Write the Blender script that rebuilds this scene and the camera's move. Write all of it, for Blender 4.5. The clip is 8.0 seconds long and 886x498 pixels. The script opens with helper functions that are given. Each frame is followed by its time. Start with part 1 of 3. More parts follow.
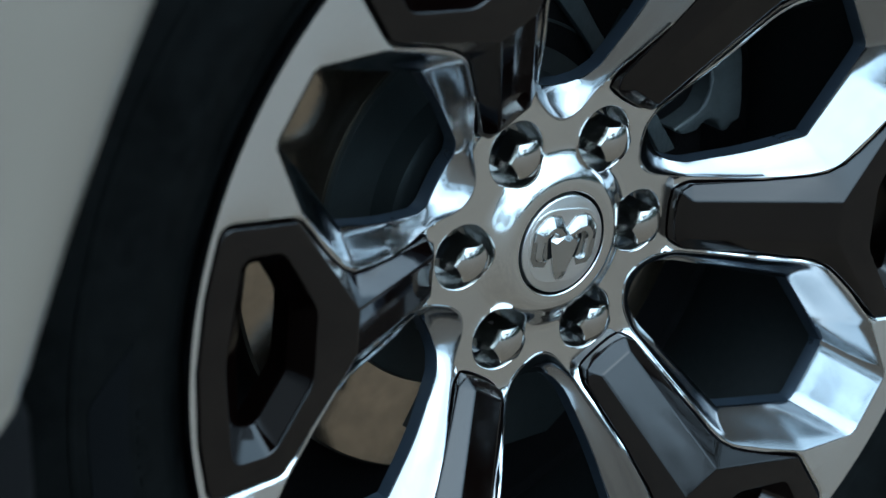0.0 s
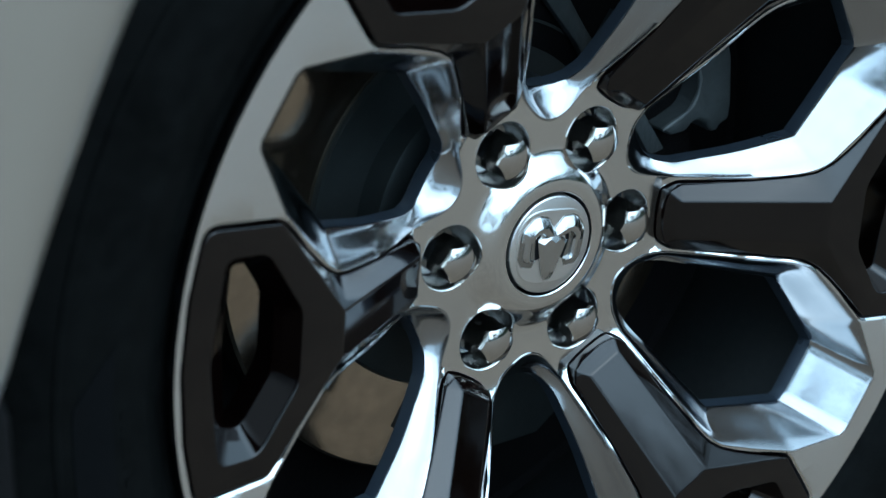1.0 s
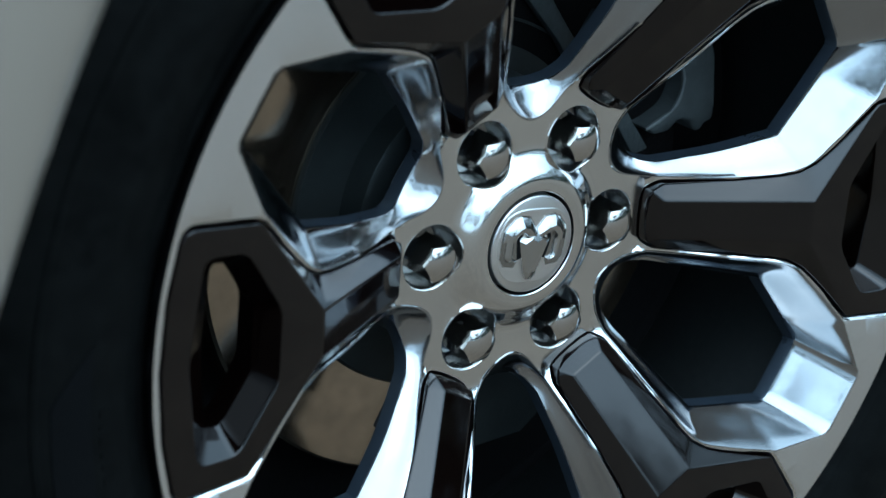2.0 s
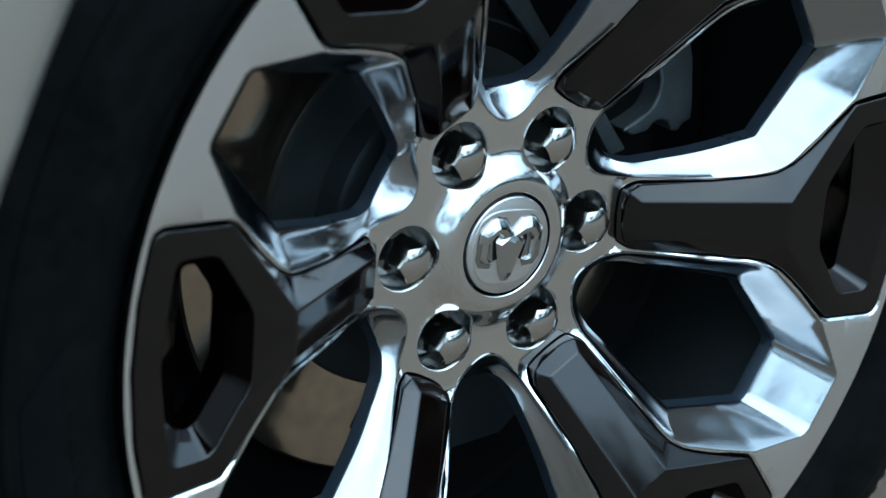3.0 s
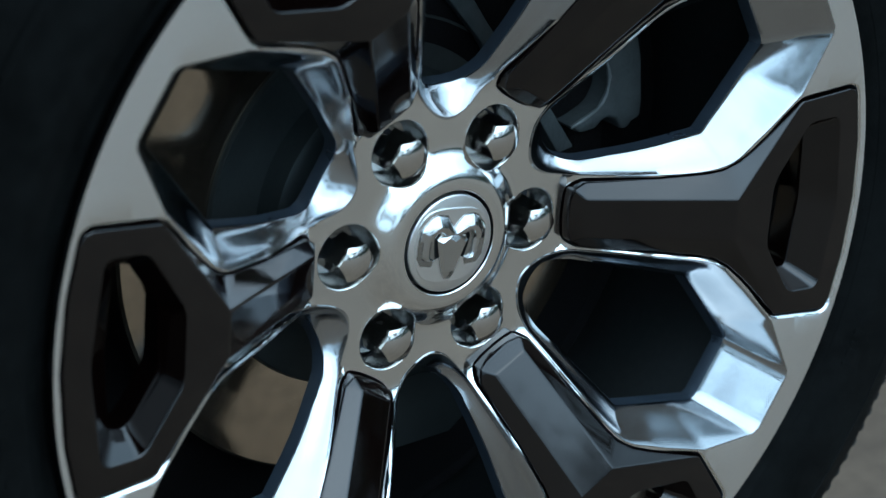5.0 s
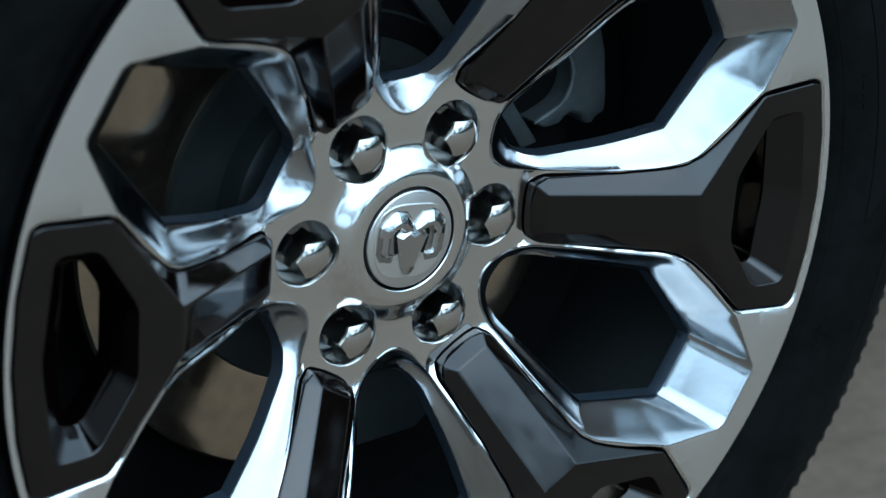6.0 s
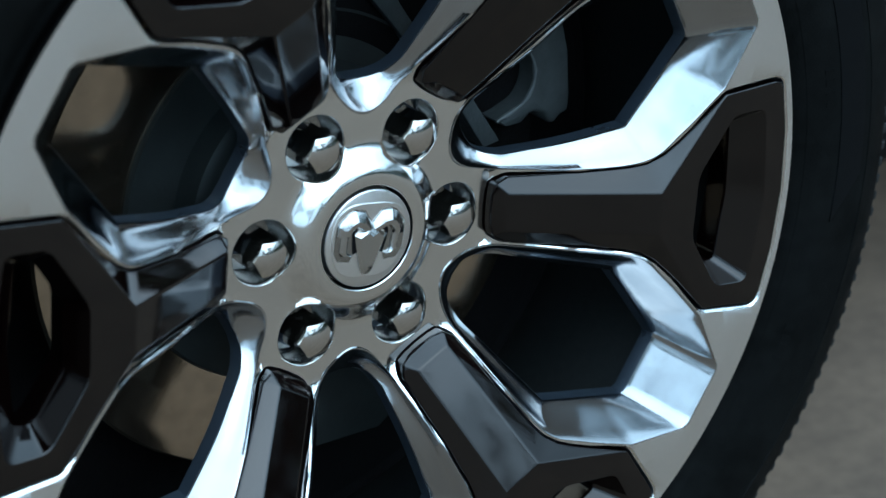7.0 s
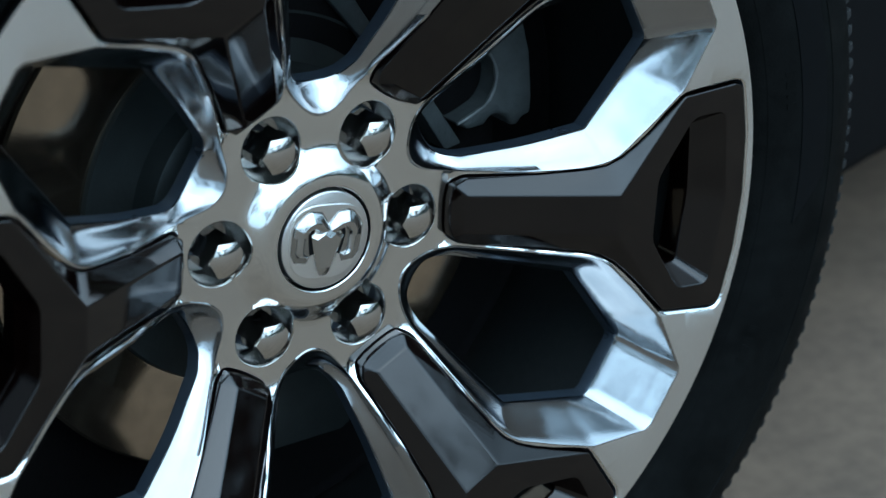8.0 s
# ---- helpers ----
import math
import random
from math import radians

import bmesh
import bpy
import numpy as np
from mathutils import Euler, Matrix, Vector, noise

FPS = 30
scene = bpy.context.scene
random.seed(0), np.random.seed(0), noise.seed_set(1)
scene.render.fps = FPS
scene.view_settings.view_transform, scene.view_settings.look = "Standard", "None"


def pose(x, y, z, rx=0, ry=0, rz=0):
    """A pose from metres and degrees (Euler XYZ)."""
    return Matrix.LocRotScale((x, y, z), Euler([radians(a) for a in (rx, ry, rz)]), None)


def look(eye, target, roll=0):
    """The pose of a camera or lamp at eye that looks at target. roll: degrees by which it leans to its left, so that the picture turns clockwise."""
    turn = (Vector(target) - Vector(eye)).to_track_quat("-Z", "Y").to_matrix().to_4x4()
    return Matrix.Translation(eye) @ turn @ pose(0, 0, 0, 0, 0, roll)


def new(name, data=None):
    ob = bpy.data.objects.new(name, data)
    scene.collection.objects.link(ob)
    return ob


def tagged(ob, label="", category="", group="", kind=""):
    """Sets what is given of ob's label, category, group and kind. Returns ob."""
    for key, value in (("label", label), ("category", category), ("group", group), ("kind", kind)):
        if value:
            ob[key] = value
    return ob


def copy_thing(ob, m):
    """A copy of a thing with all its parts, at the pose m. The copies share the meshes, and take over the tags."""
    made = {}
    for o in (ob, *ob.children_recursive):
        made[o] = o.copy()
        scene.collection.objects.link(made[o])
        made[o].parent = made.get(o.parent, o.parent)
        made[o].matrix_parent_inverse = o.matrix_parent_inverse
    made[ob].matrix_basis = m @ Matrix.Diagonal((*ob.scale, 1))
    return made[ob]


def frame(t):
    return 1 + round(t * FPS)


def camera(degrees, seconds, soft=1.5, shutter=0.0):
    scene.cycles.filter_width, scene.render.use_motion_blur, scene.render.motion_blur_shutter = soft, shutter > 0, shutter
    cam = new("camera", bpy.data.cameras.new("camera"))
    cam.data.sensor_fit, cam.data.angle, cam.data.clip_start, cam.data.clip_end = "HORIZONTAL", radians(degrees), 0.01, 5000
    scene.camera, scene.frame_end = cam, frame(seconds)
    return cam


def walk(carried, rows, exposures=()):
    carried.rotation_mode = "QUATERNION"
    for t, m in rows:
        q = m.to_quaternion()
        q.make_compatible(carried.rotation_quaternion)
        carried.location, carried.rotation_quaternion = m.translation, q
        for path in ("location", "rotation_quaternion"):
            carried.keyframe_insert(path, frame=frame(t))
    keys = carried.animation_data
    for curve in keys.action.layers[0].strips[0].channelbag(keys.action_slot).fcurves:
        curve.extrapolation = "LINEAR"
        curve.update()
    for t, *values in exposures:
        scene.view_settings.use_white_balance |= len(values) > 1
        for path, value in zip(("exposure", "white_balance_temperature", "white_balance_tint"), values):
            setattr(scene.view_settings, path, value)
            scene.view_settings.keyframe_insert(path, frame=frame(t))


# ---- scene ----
from mathutils import geometry

# ---- camera and its walk: a slow slide past the wheel, looking down at it ----
cam = camera(21.64, 8.0)
cam.data.dof.use_dof = True
cam.data.dof.focus_distance = 1.46
cam.data.dof.aperture_fstop = 6.5
ROWS = [
    (0.0, -0.8463, -0.9983, 1.0038, 65.430, -1.016, -36.879),
    (0.5, -0.8422, -1.0009, 1.0053, 65.383, -1.007, -36.820),
    (1.0, -0.8373, -1.0044, 1.0042, 65.432, -0.866, -36.811),
    (1.5, -0.8324, -1.0082, 1.0048, 65.400, -0.870, -36.764),
    (3.0, -0.8144, -1.0179, 1.0046, 65.400, -0.838, -36.803),
    (3.5, -0.8047, -1.0227, 1.0044, 65.403, -0.802, -36.774),
    (4.0, -0.7956, -1.0284, 1.0045, 65.366, -0.763, -36.735),
    (4.5, -0.7887, -1.0338, 1.0035, 65.415, -0.682, -36.683),
    (6.0, -0.7513, -1.0562, 1.0048, 65.156, -0.376, -36.416),
    (6.5, -0.7395, -1.0640, 1.0043, 65.159, -0.302, -36.355),
    (7.0, -0.7246, -1.0740, 1.0034, 65.165, -0.171, -36.215),
    (7.5, -0.7125, -1.0840, 1.0037, 65.187, -0.131, -36.053),
    (8.0, -0.6981, -1.1002, 1.0007, 65.396, 0.022, -35.837),
]
walk(cam, [(t, pose(x, y, z, rx, ry, rz)) for t, x, y, z, rx, ry, rz in ROWS], exposures=[(0.0, -0.25, 5400, 3), (8.0, -0.25, 5400, 3)])

# ---- world, sun ----
SUN_ELEVATION, SUN_TURN = 42.0, 176.0
world = bpy.data.worlds.new("overcast_sky")
scene.world = world
world.use_nodes = True
wn = world.node_tree
sky = wn.nodes.new("ShaderNodeTexSky")
sky.sky_type = "NISHITA"
sky.sun_disc = False
sky.sun_elevation = radians(SUN_ELEVATION)
sky.sun_rotation = radians(SUN_TURN)
sky.air_density, sky.dust_density, sky.ozone_density = 1.0, 5.0, 1.0
cloud = wn.nodes.new("ShaderNodeMix")
cloud.data_type = "RGBA"
cloud.inputs["Factor"].default_value = 0.93
cloud.inputs["B"].default_value = (7.2, 8.95, 10.0, 1)
where = wn.nodes.new("ShaderNodeTexCoord")
drift = wn.nodes.new("ShaderNodeTexNoise")
drift.inputs["Scale"].default_value, drift.inputs["Detail"].default_value = 1.6, 3.0
wn.links.new(where.outputs["Generated"], drift.inputs["Vector"])
thick = wn.nodes.new("ShaderNodeMapRange")
thick.inputs["From Min"].default_value, thick.inputs["From Max"].default_value = 0.3, 0.7
thick.inputs["To Min"].default_value, thick.inputs["To Max"].default_value = 0.70, 1.30
wn.links.new(drift.outputs["Fac"], thick.inputs["Value"])
cover = wn.nodes.new("ShaderNodeVectorMath")
cover.operation = "SCALE"
# an overcast sky is brighter overhead than at the horizon
height = wn.nodes.new("ShaderNodeSeparateXYZ")
wn.links.new(where.outputs["Generated"], height.inputs[0])
rise = wn.nodes.new("ShaderNodeMapRange")
rise.inputs["To Min"].default_value, rise.inputs["To Max"].default_value = 0.62, 1.35
wn.links.new(height.outputs["Z"], rise.inputs["Value"])
both = wn.nodes.new("ShaderNodeMath")
both.operation = "MULTIPLY"
wn.links.new(thick.outputs[0], both.inputs[0])
wn.links.new(rise.outputs[0], both.inputs[1])
# the veiled sun brightens the cloud round it
toward = wn.nodes.new("ShaderNodeVectorMath")
toward.operation = "DOT_PRODUCT"
toward.inputs[1].default_value = (-math.sin(radians(SUN_TURN)) * math.cos(radians(SUN_ELEVATION)), math.cos(radians(SUN_TURN)) * math.cos(radians(SUN_ELEVATION)), math.sin(radians(SUN_ELEVATION)))
wn.links.new(where.outputs["Generated"], toward.inputs[0])
glow = wn.nodes.new("ShaderNodeMapRange")
glow.interpolation_type = "SMOOTHSTEP"
glow.inputs["From Min"].default_value, glow.inputs["From Max"].default_value = 0.30, 0.96
glow.inputs["To Min"].default_value, glow.inputs["To Max"].default_value = 0.60, 2.15
wn.links.new(toward.outputs["Value"], glow.inputs["Value"])
lit = wn.nodes.new("ShaderNodeMath")
lit.operation = "MULTIPLY"
wn.links.new(both.outputs[0], lit.inputs[0])
wn.links.new(glow.outputs[0], lit.inputs[1])
wn.links.new(lit.outputs[0], cover.inputs["Scale"])
wn.links.new(sky.outputs[0], cloud.inputs["A"])
wn.links.new(cloud.outputs["Result"], cover.inputs[0])
wn.links.new(cover.outputs["Vector"], wn.nodes["Background"].inputs["Color"])
wn.nodes["Background"].inputs["Strength"].default_value = 0.15

sun_data = bpy.data.lights.new("sun", "SUN")
sun_data.energy, sun_data.angle, sun_data.color = 0.5, radians(70), (1.0, 0.97, 0.92)
sun = new("sun", sun_data)
sun.matrix_world = look((-3 * math.sin(radians(SUN_TURN)), 3 * math.cos(radians(SUN_TURN)), 4), (0, 0, 0))


# ---- materials ----
def mat(name, base, rough=0.5, metal=0.0, grain=0.0, scale=60.0, bump=0.0, bump_scale=200.0, second=None, blotch=3.0,
        coat=0.0, rough_var=0.0, spec=0.5, stretch=(1, 1, 1), tint=(1, 1, 1), ior=1.5, specks=0.0):
    m = bpy.data.materials.new(name)
    m.use_nodes = True
    nt = m.node_tree
    b = nt.nodes["Principled BSDF"]
    b.inputs["Base Color"].default_value = (*base, 1)
    b.inputs["Roughness"].default_value = rough
    b.inputs["Metallic"].default_value = metal
    b.inputs["Coat Weight"].default_value = coat
    b.inputs["Coat Roughness"].default_value = 0.04
    b.inputs["Specular IOR Level"].default_value = spec
    b.inputs["Specular Tint"].default_value = (*tint, 1)
    b.inputs["IOR"].default_value = ior
    co = nt.nodes.new("ShaderNodeTexCoord")
    mp = nt.nodes.new("ShaderNodeMapping")
    mp.inputs["Scale"].default_value = stretch
    nt.links.new(co.outputs["Object"], mp.inputs["Vector"])

    def noise_tex(s, detail=4.0):
        n = nt.nodes.new("ShaderNodeTexNoise")
        n.inputs["Scale"].default_value = s
        n.inputs["Detail"].default_value = detail
        nt.links.new(mp.outputs[0], n.inputs["Vector"])
        return n

    if grain > 0:
        fine, broad = noise_tex(scale), noise_tex(blotch, 2.0)
        mixf = nt.nodes.new("ShaderNodeMath")
        mixf.operation = "ADD"
        nt.links.new(fine.outputs["Fac"], mixf.inputs[0])
        nt.links.new(broad.outputs["Fac"], mixf.inputs[1])
        ramp = nt.nodes.new("ShaderNodeMapRange")
        ramp.inputs["From Min"].default_value, ramp.inputs["From Max"].default_value = 0.65, 1.35
        nt.links.new(mixf.outputs[0], ramp.inputs["Value"])
        mix = nt.nodes.new("ShaderNodeMix")
        mix.data_type = "RGBA"
        other = second or tuple(c * (1 - grain) for c in base)
        mix.inputs["A"].default_value = (*base, 1)
        mix.inputs["B"].default_value = (*other, 1)
        nt.links.new(ramp.outputs[0], mix.inputs["Factor"])
        nt.links.new(mix.outputs["Result"], b.inputs["Base Color"])
    if specks > 0:
        sn = nt.nodes.new("ShaderNodeTexNoise")
        sn.inputs["Scale"].default_value, sn.inputs["Detail"].default_value = specks, 2.0
        nt.links.new(co.outputs["Object"], sn.inputs["Vector"])
        sr = nt.nodes.new("ShaderNodeMapRange")
        sr.inputs["From Min"].default_value, sr.inputs["From Max"].default_value = 0.70, 0.76
        nt.links.new(sn.outputs["Fac"], sr.inputs["Value"])
        sm = nt.nodes.new("ShaderNodeMix")
        sm.data_type = "RGBA"
        sm.inputs["B"].default_value = (*(c * 0.15 for c in base), 1)
        nt.links.new(sr.outputs[0], sm.inputs["Factor"])
        nt.links.new(mix.outputs["Result"], sm.inputs["A"])
        nt.links.new(sm.outputs["Result"], b.inputs["Base Color"])
    if rough_var > 0:
        rn = noise_tex(scale * 0.35)
        rr = nt.nodes.new("ShaderNodeMapRange")
        rr.inputs["From Min"].default_value, rr.inputs["From Max"].default_value = 0.3, 0.7
        rr.inputs["To Min"].default_value, rr.inputs["To Max"].default_value = max(0.0, rough - rough_var), rough + rough_var
        nt.links.new(rn.outputs["Fac"], rr.inputs["Value"])
        nt.links.new(rr.outputs[0], b.inputs["Roughness"])
    if bump > 0:
        bn = noise_tex(bump_scale)
        bp = nt.nodes.new("ShaderNodeBump")
        bp.inputs["Strength"].default_value = bump
        bp.inputs["Distance"].default_value = 0.002
        nt.links.new(bn.outputs["Fac"], bp.inputs["Height"])
        nt.links.new(bp.outputs[0], b.inputs["Normal"])
    return m


POLISHED = mat("polished_aluminium", (0.455, 0.47, 0.485), 0.135, 1.0, grain=0.09, scale=70, blotch=14, rough_var=0.05, bump=0.10, bump_scale=24)
HUB = mat("satin_polished_aluminium", (0.86, 0.86, 0.845), 0.105, 1.0, grain=0.04, scale=50, blotch=10, rough_var=0.03, bump=0.04, bump_scale=30)
MACHINED = mat("machined_aluminium", (0.90, 0.90, 0.885), 0.34, 1.0, grain=0.03, scale=300, blotch=12, rough_var=0.015)
EMBLEM = mat("bright_emblem_metal", (0.62, 0.63, 0.63), 0.12, 1.0, grain=0.05, scale=120, blotch=20, rough_var=0.02)
NUT_CHROME = mat("chrome", (0.70, 0.68, 0.65), 0.07, 1.0, grain=0.06, scale=120, blotch=20, rough_var=0.03)
INSERT = mat("gloss_black_paint", (0.0028, 0.0013, 0.0011), 0.045, 0.0, grain=0.25, scale=400, blotch=6, rough_var=0.015, spec=0.5, ior=1.56)
DARK_WALL = mat("dark_painted_metal", (0.050, 0.066, 0.088), 0.34, 0.6, grain=0.2, scale=90, blotch=8, rough_var=0.08)
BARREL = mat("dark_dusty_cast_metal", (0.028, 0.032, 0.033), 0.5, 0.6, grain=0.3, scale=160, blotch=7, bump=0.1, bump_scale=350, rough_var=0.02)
RUBBER = mat("tyre_rubber", (0.0070, 0.0078, 0.0078), 0.6, 0.0, spec=0.03, grain=0.6, scale=120, blotch=22, bump=0.2, bump_scale=500, rough_var=0.1)
SMOOTH_RUBBER = mat("smooth_sidewall_band", (0.0036, 0.0046, 0.0056), 0.45, 0.0, spec=0.09, grain=0.3, scale=150, blotch=6, rough_var=0.08)
TREAD = mat("tread_rubber", (0.022, 0.024, 0.025), 0.75, 0.0, spec=0.25, grain=0.35, scale=150, blotch=6, bump=0.25, bump_scale=400)
CAST = mat("rough_cast_iron", (0.060, 0.072, 0.075), 0.6, 0.2, grain=0.35, scale=90, blotch=12, bump=0.4, bump_scale=220)
CAST_EDGE = mat("scuffed_cast_iron_edge", (0.16, 0.18, 0.185), 0.5, 0.4, grain=0.5, scale=120, blotch=25, bump=0.4, bump_scale=260)
ROTOR = mat("brake_rotor_steel", (0.048, 0.058, 0.059), 0.5, 0.6, grain=0.25, scale=60, blotch=14, bump=0.1, bump_scale=300)
FRICTION = mat("worn_brake_rotor_steel", (0.50, 0.41, 0.305), 0.125, 0.97, grain=0.35, scale=90, blotch=16, bump=0.02, bump_scale=500, rough_var=0.04, second=(0.33, 0.275, 0.21), specks=170)
# darker take on the hub metal: shade of pockets and emblem gaps in its colour
POCKET = mat("shade_darkened_aluminium", (0.46, 0.46, 0.45), 0.22, 1.0, grain=0.2, scale=120, blotch=20, rough_var=0.06)
# liner plastic; also the near-black put where recesses of the wheel are shaded
LINER_AND_SHADE = mat("black_liner_plastic_and_shade", (0.004, 0.004, 0.0045), 0.85, 0.0, spec=0.12, grain=0.3, scale=80, blotch=5, bump=0.3, bump_scale=300)
PAINT = mat("light_silver_car_paint", (0.268, 0.232, 0.190), 0.38, 0.15, grain=0.03, scale=500, blotch=2, coat=0.8)
CLADDING = mat("dark_plastic_cladding", (0.004, 0.004, 0.0045), 0.7, 0.0, spec=0.15, grain=0.2, scale=150, blotch=6, bump=0.2, bump_scale=500)
CONCRETE = mat("concrete_ground", (0.186, 0.134, 0.093), 0.9, 0.0, grain=0.3, scale=55, blotch=9.0, bump=0.25, bump_scale=130, second=(0.110, 0.080, 0.057))


# ---- helpers of this scene ----
ZC = 0.415          # axle height
SPIN = 4.36         # turn of the wheel about its axle


def V(r, a, w):
    """Wheel-local point: radius, degrees round the axle, distance out from the hub face."""
    return Vector((r * math.cos(radians(a)), -w, r * math.sin(radians(a))))


def obj(name, bm, material, parent=None, label="", sharp=35.0, flip=True):
    if flip:
        bmesh.ops.recalc_face_normals(bm, faces=bm.faces)
    for f in bm.faces:
        f.smooth = True
    for e in bm.edges:
        if len(e.link_faces) == 2 and e.calc_face_angle(0) > radians(sharp):
            e.smooth = False
    me = bpy.data.meshes.new(name)
    bm.to_mesh(me)
    bm.free()
    for m in material if isinstance(material, (list, tuple)) else [material]:
        me.materials.append(m)
    ob = new(name, me)
    ob.parent = parent
    if label:
        ob["label"] = label
    return ob


def part(name, bm, material, parent, label="", sharp=35.0):
    return obj(name, bm, material, parent, label, sharp)


def lathe(profile, n=144, bm=None, closed=False, mi=0):
    """Turns a profile of (radius, out) round the axle."""
    bm = bm or bmesh.new()
    rings = [[bm.verts.new(V(r, 360 * i / n, w)) for i in range(n)] for r, w in profile]
    pairs = list(zip(rings, rings[1:])) + ([(rings[-1], rings[0])] if closed else [])
    for a, b in pairs:
        for i in range(n):
            f = bm.faces.new((a[i], a[(i + 1) % n], b[(i + 1) % n], b[i]))
            f.material_index = mi
    return bm


def polar(r, a):
    return np.array([r * math.cos(radians(a)), r * math.sin(radians(a))])


def sample(keys, step, closed=False):
    """Points every step along a chain of keys (x, y, w)."""
    out = []
    n = len(keys)
    for i in range(n if closed else n - 1):
        a, b = np.array(keys[i]), np.array(keys[(i + 1) % n])
        m = max(1, round(np.linalg.norm((b - a)[:2]) / step))
        out += [a + (b - a) * j / m for j in range(m)]
    if not closed:
        out.append(np.array(keys[-1]))
    return np.array(out)


def soften(p, times):
    for _ in range(times):
        p = (np.roll(p, 1, 0) + 2 * p + np.roll(p, -1, 0)) / 4
    return p


def mirrored(half, axis=0.0):
    """Closed loop from a half chain of (r, angle from the axis, w) whose ends lie on the axis."""
    a = [(*polar(r, axis + d), w) for r, d, w in half]
    b = [(*polar(r, axis - d), w) for r, d, w in half[-2:0:-1]]
    return a + b


def matched(half_keys, counts, axis, curved=()):
    """A loop with a set number of steps between keys, so that loops can be joined point to point."""
    keys = [np.array(k) for k in mirrored(half_keys, axis)]
    n = len(keys)
    cs = counts + counts[::-1]
    pts = []
    for i, c in enumerate(cs):
        a, b = keys[i], keys[(i + 1) % n]
        m0 = (b - keys[i - 1]) / 2 if i in curved else b - a
        m1 = (keys[(i + 2) % n] - a) / 2 if (i + 1) % n in curved else b - a
        for j in range(c):
            t = j / c
            pts.append((2 * t ** 3 - 3 * t ** 2 + 1) * a + (t ** 3 - 2 * t ** 2 + t) * m0 + (3 * t ** 2 - 2 * t ** 3) * b + (t ** 3 - t ** 2) * m1)
    return np.array(pts)


def turned(p, deg):
    c, s = math.cos(radians(deg)), math.sin(radians(deg))
    q = np.array(p, dtype=float)
    q[:, 0], q[:, 1] = p[:, 0] * c - p[:, 1] * s, p[:, 0] * s + p[:, 1] * c
    return q


def spread(p, d, r0, r1):
    """A closed loop moved outwards by d in its plane, from none at radius r0 to all at r1."""
    q = p.copy()
    t = np.roll(p[:, :2], -1, 0) - np.roll(p[:, :2], 1, 0)
    n = np.stack([t[:, 1], -t[:, 0]], 1) / (np.linalg.norm(t, axis=1)[:, None] + 1e-12)
    area = np.sum(p[:, 0] * np.roll(p[:, 1], -1) - p[:, 1] * np.roll(p[:, 0], -1))
    k = np.clip((np.hypot(p[:, 0], p[:, 1]) - r0) / max(1e-9, r1 - r0), 0, 1)
    q[:, :2] += n * (1 if area > 0 else -1) * (d * k)[:, None]
    return q


def rounded(keys, radius, n=4):
    """A closed loop whose corners are rounded off."""
    out = []
    for i, b in enumerate(keys):
        b, a, c = np.array(b), np.array(keys[i - 1]), np.array(keys[(i + 1) % len(keys)])
        la, lc = np.linalg.norm(a - b), np.linalg.norm(c - b)
        p, q = b + (a - b) * min(0.45, radius / la), b + (c - b) * min(0.45, radius / lc)
        for j in range(n + 1):
            t = j / n
            out.append((1 - t) ** 2 * p + 2 * t * (1 - t) * b + t * t * q)
    return np.array(out)


def inside(pts, poly):
    x, y = pts[:, 0], pts[:, 1]
    res = np.zeros(len(pts), bool)
    for (x0, y0), (x1, y1) in zip(poly[:, :2], np.roll(poly[:, :2], -1, 0)):
        if y0 == y1:
            continue
        hit = ((y0 > y) != (y1 > y)) & (x < (x1 - x0) * (y - y0) / (y1 - y0) + x0)
        res ^= hit
    return res


def w3(p):
    return Vector((p[0], -p[2], p[1]))


def bridge(bm, a, b, mi=0):
    n = len(a)
    for i in range(n):
        f = bm.faces.new((a[i], a[(i + 1) % n], b[(i + 1) % n], b[i]))
        f.material_index = mi


# ---- the wheel ----
# Half outlines (radius, degrees from the axis of the opening or spoke, out).
# Upper edge of an opening, from the hub to the rim:
OPEN_TOP = [(0.077, 0, None), (0.079, 5, None), (0.0845, 9.5, None), (0.095, 13.6, None), (0.107, 16.4, None), (0.150, 19.5, 0.0317),
            (0.1895, 20.05, 0.0500), (0.2145, 16.4, 0.0570), (0.2480, 11.35, 0.0648), (0.2806, 5.0, 0.0668), (0.2828, 4.0, 0.0669), (0.2822, 0, 0.0669)]
# Lower edge, where the bevel meets the wall of the hole:
OPEN_LOW = [(0.097, 0, -0.0114), (0.0975, 4, -0.0106), (0.099, 7, -0.0097), (0.103, 10, -0.0062), (0.112, 12.3, 0.0000), (0.150, 14.0, 0.0165),
            (0.1905, 14.7, 0.0285), (0.2110, 10.80, 0.0290), (0.2310, 7.70, 0.0294), (0.2500, 5.3, 0.0296), (0.2514, 4.5, 0.0296), (0.2506, 0, 0.0296)]
STEPS = [3, 3, 5, 5, 12, 12, 9, 9, 10, 2, 4]
# Bed of a black spoke insert:
BED = [(0.0955, 0, None), (0.0965, 6.0, None), (0.0995, 10.6, None), (0.1085, 12.7, None), (0.150, 10.15, 0.0318), (0.180, 9.50, 0.0459), (0.190, 9.66, 0.0502),
       (0.2005, 10.75, 0.0535), (0.2105, 12.4, 0.0561), (0.222, 14.3, 0.0587), (0.2345, 16.3, 0.0614), (0.2481, 18.0, 0.0646), (0.2896, 16.2, 0.0664), (0.2944, 15.6, 0.0664), (0.2957, 14.6, 0.0664), (0.2960, 8, 0.0664), (0.2960, 0, 0.0664)]
R_RIM, W_RIM = 0.3004, 0.0668
R_CAP, W_CAP = 0.0345, 0.0100
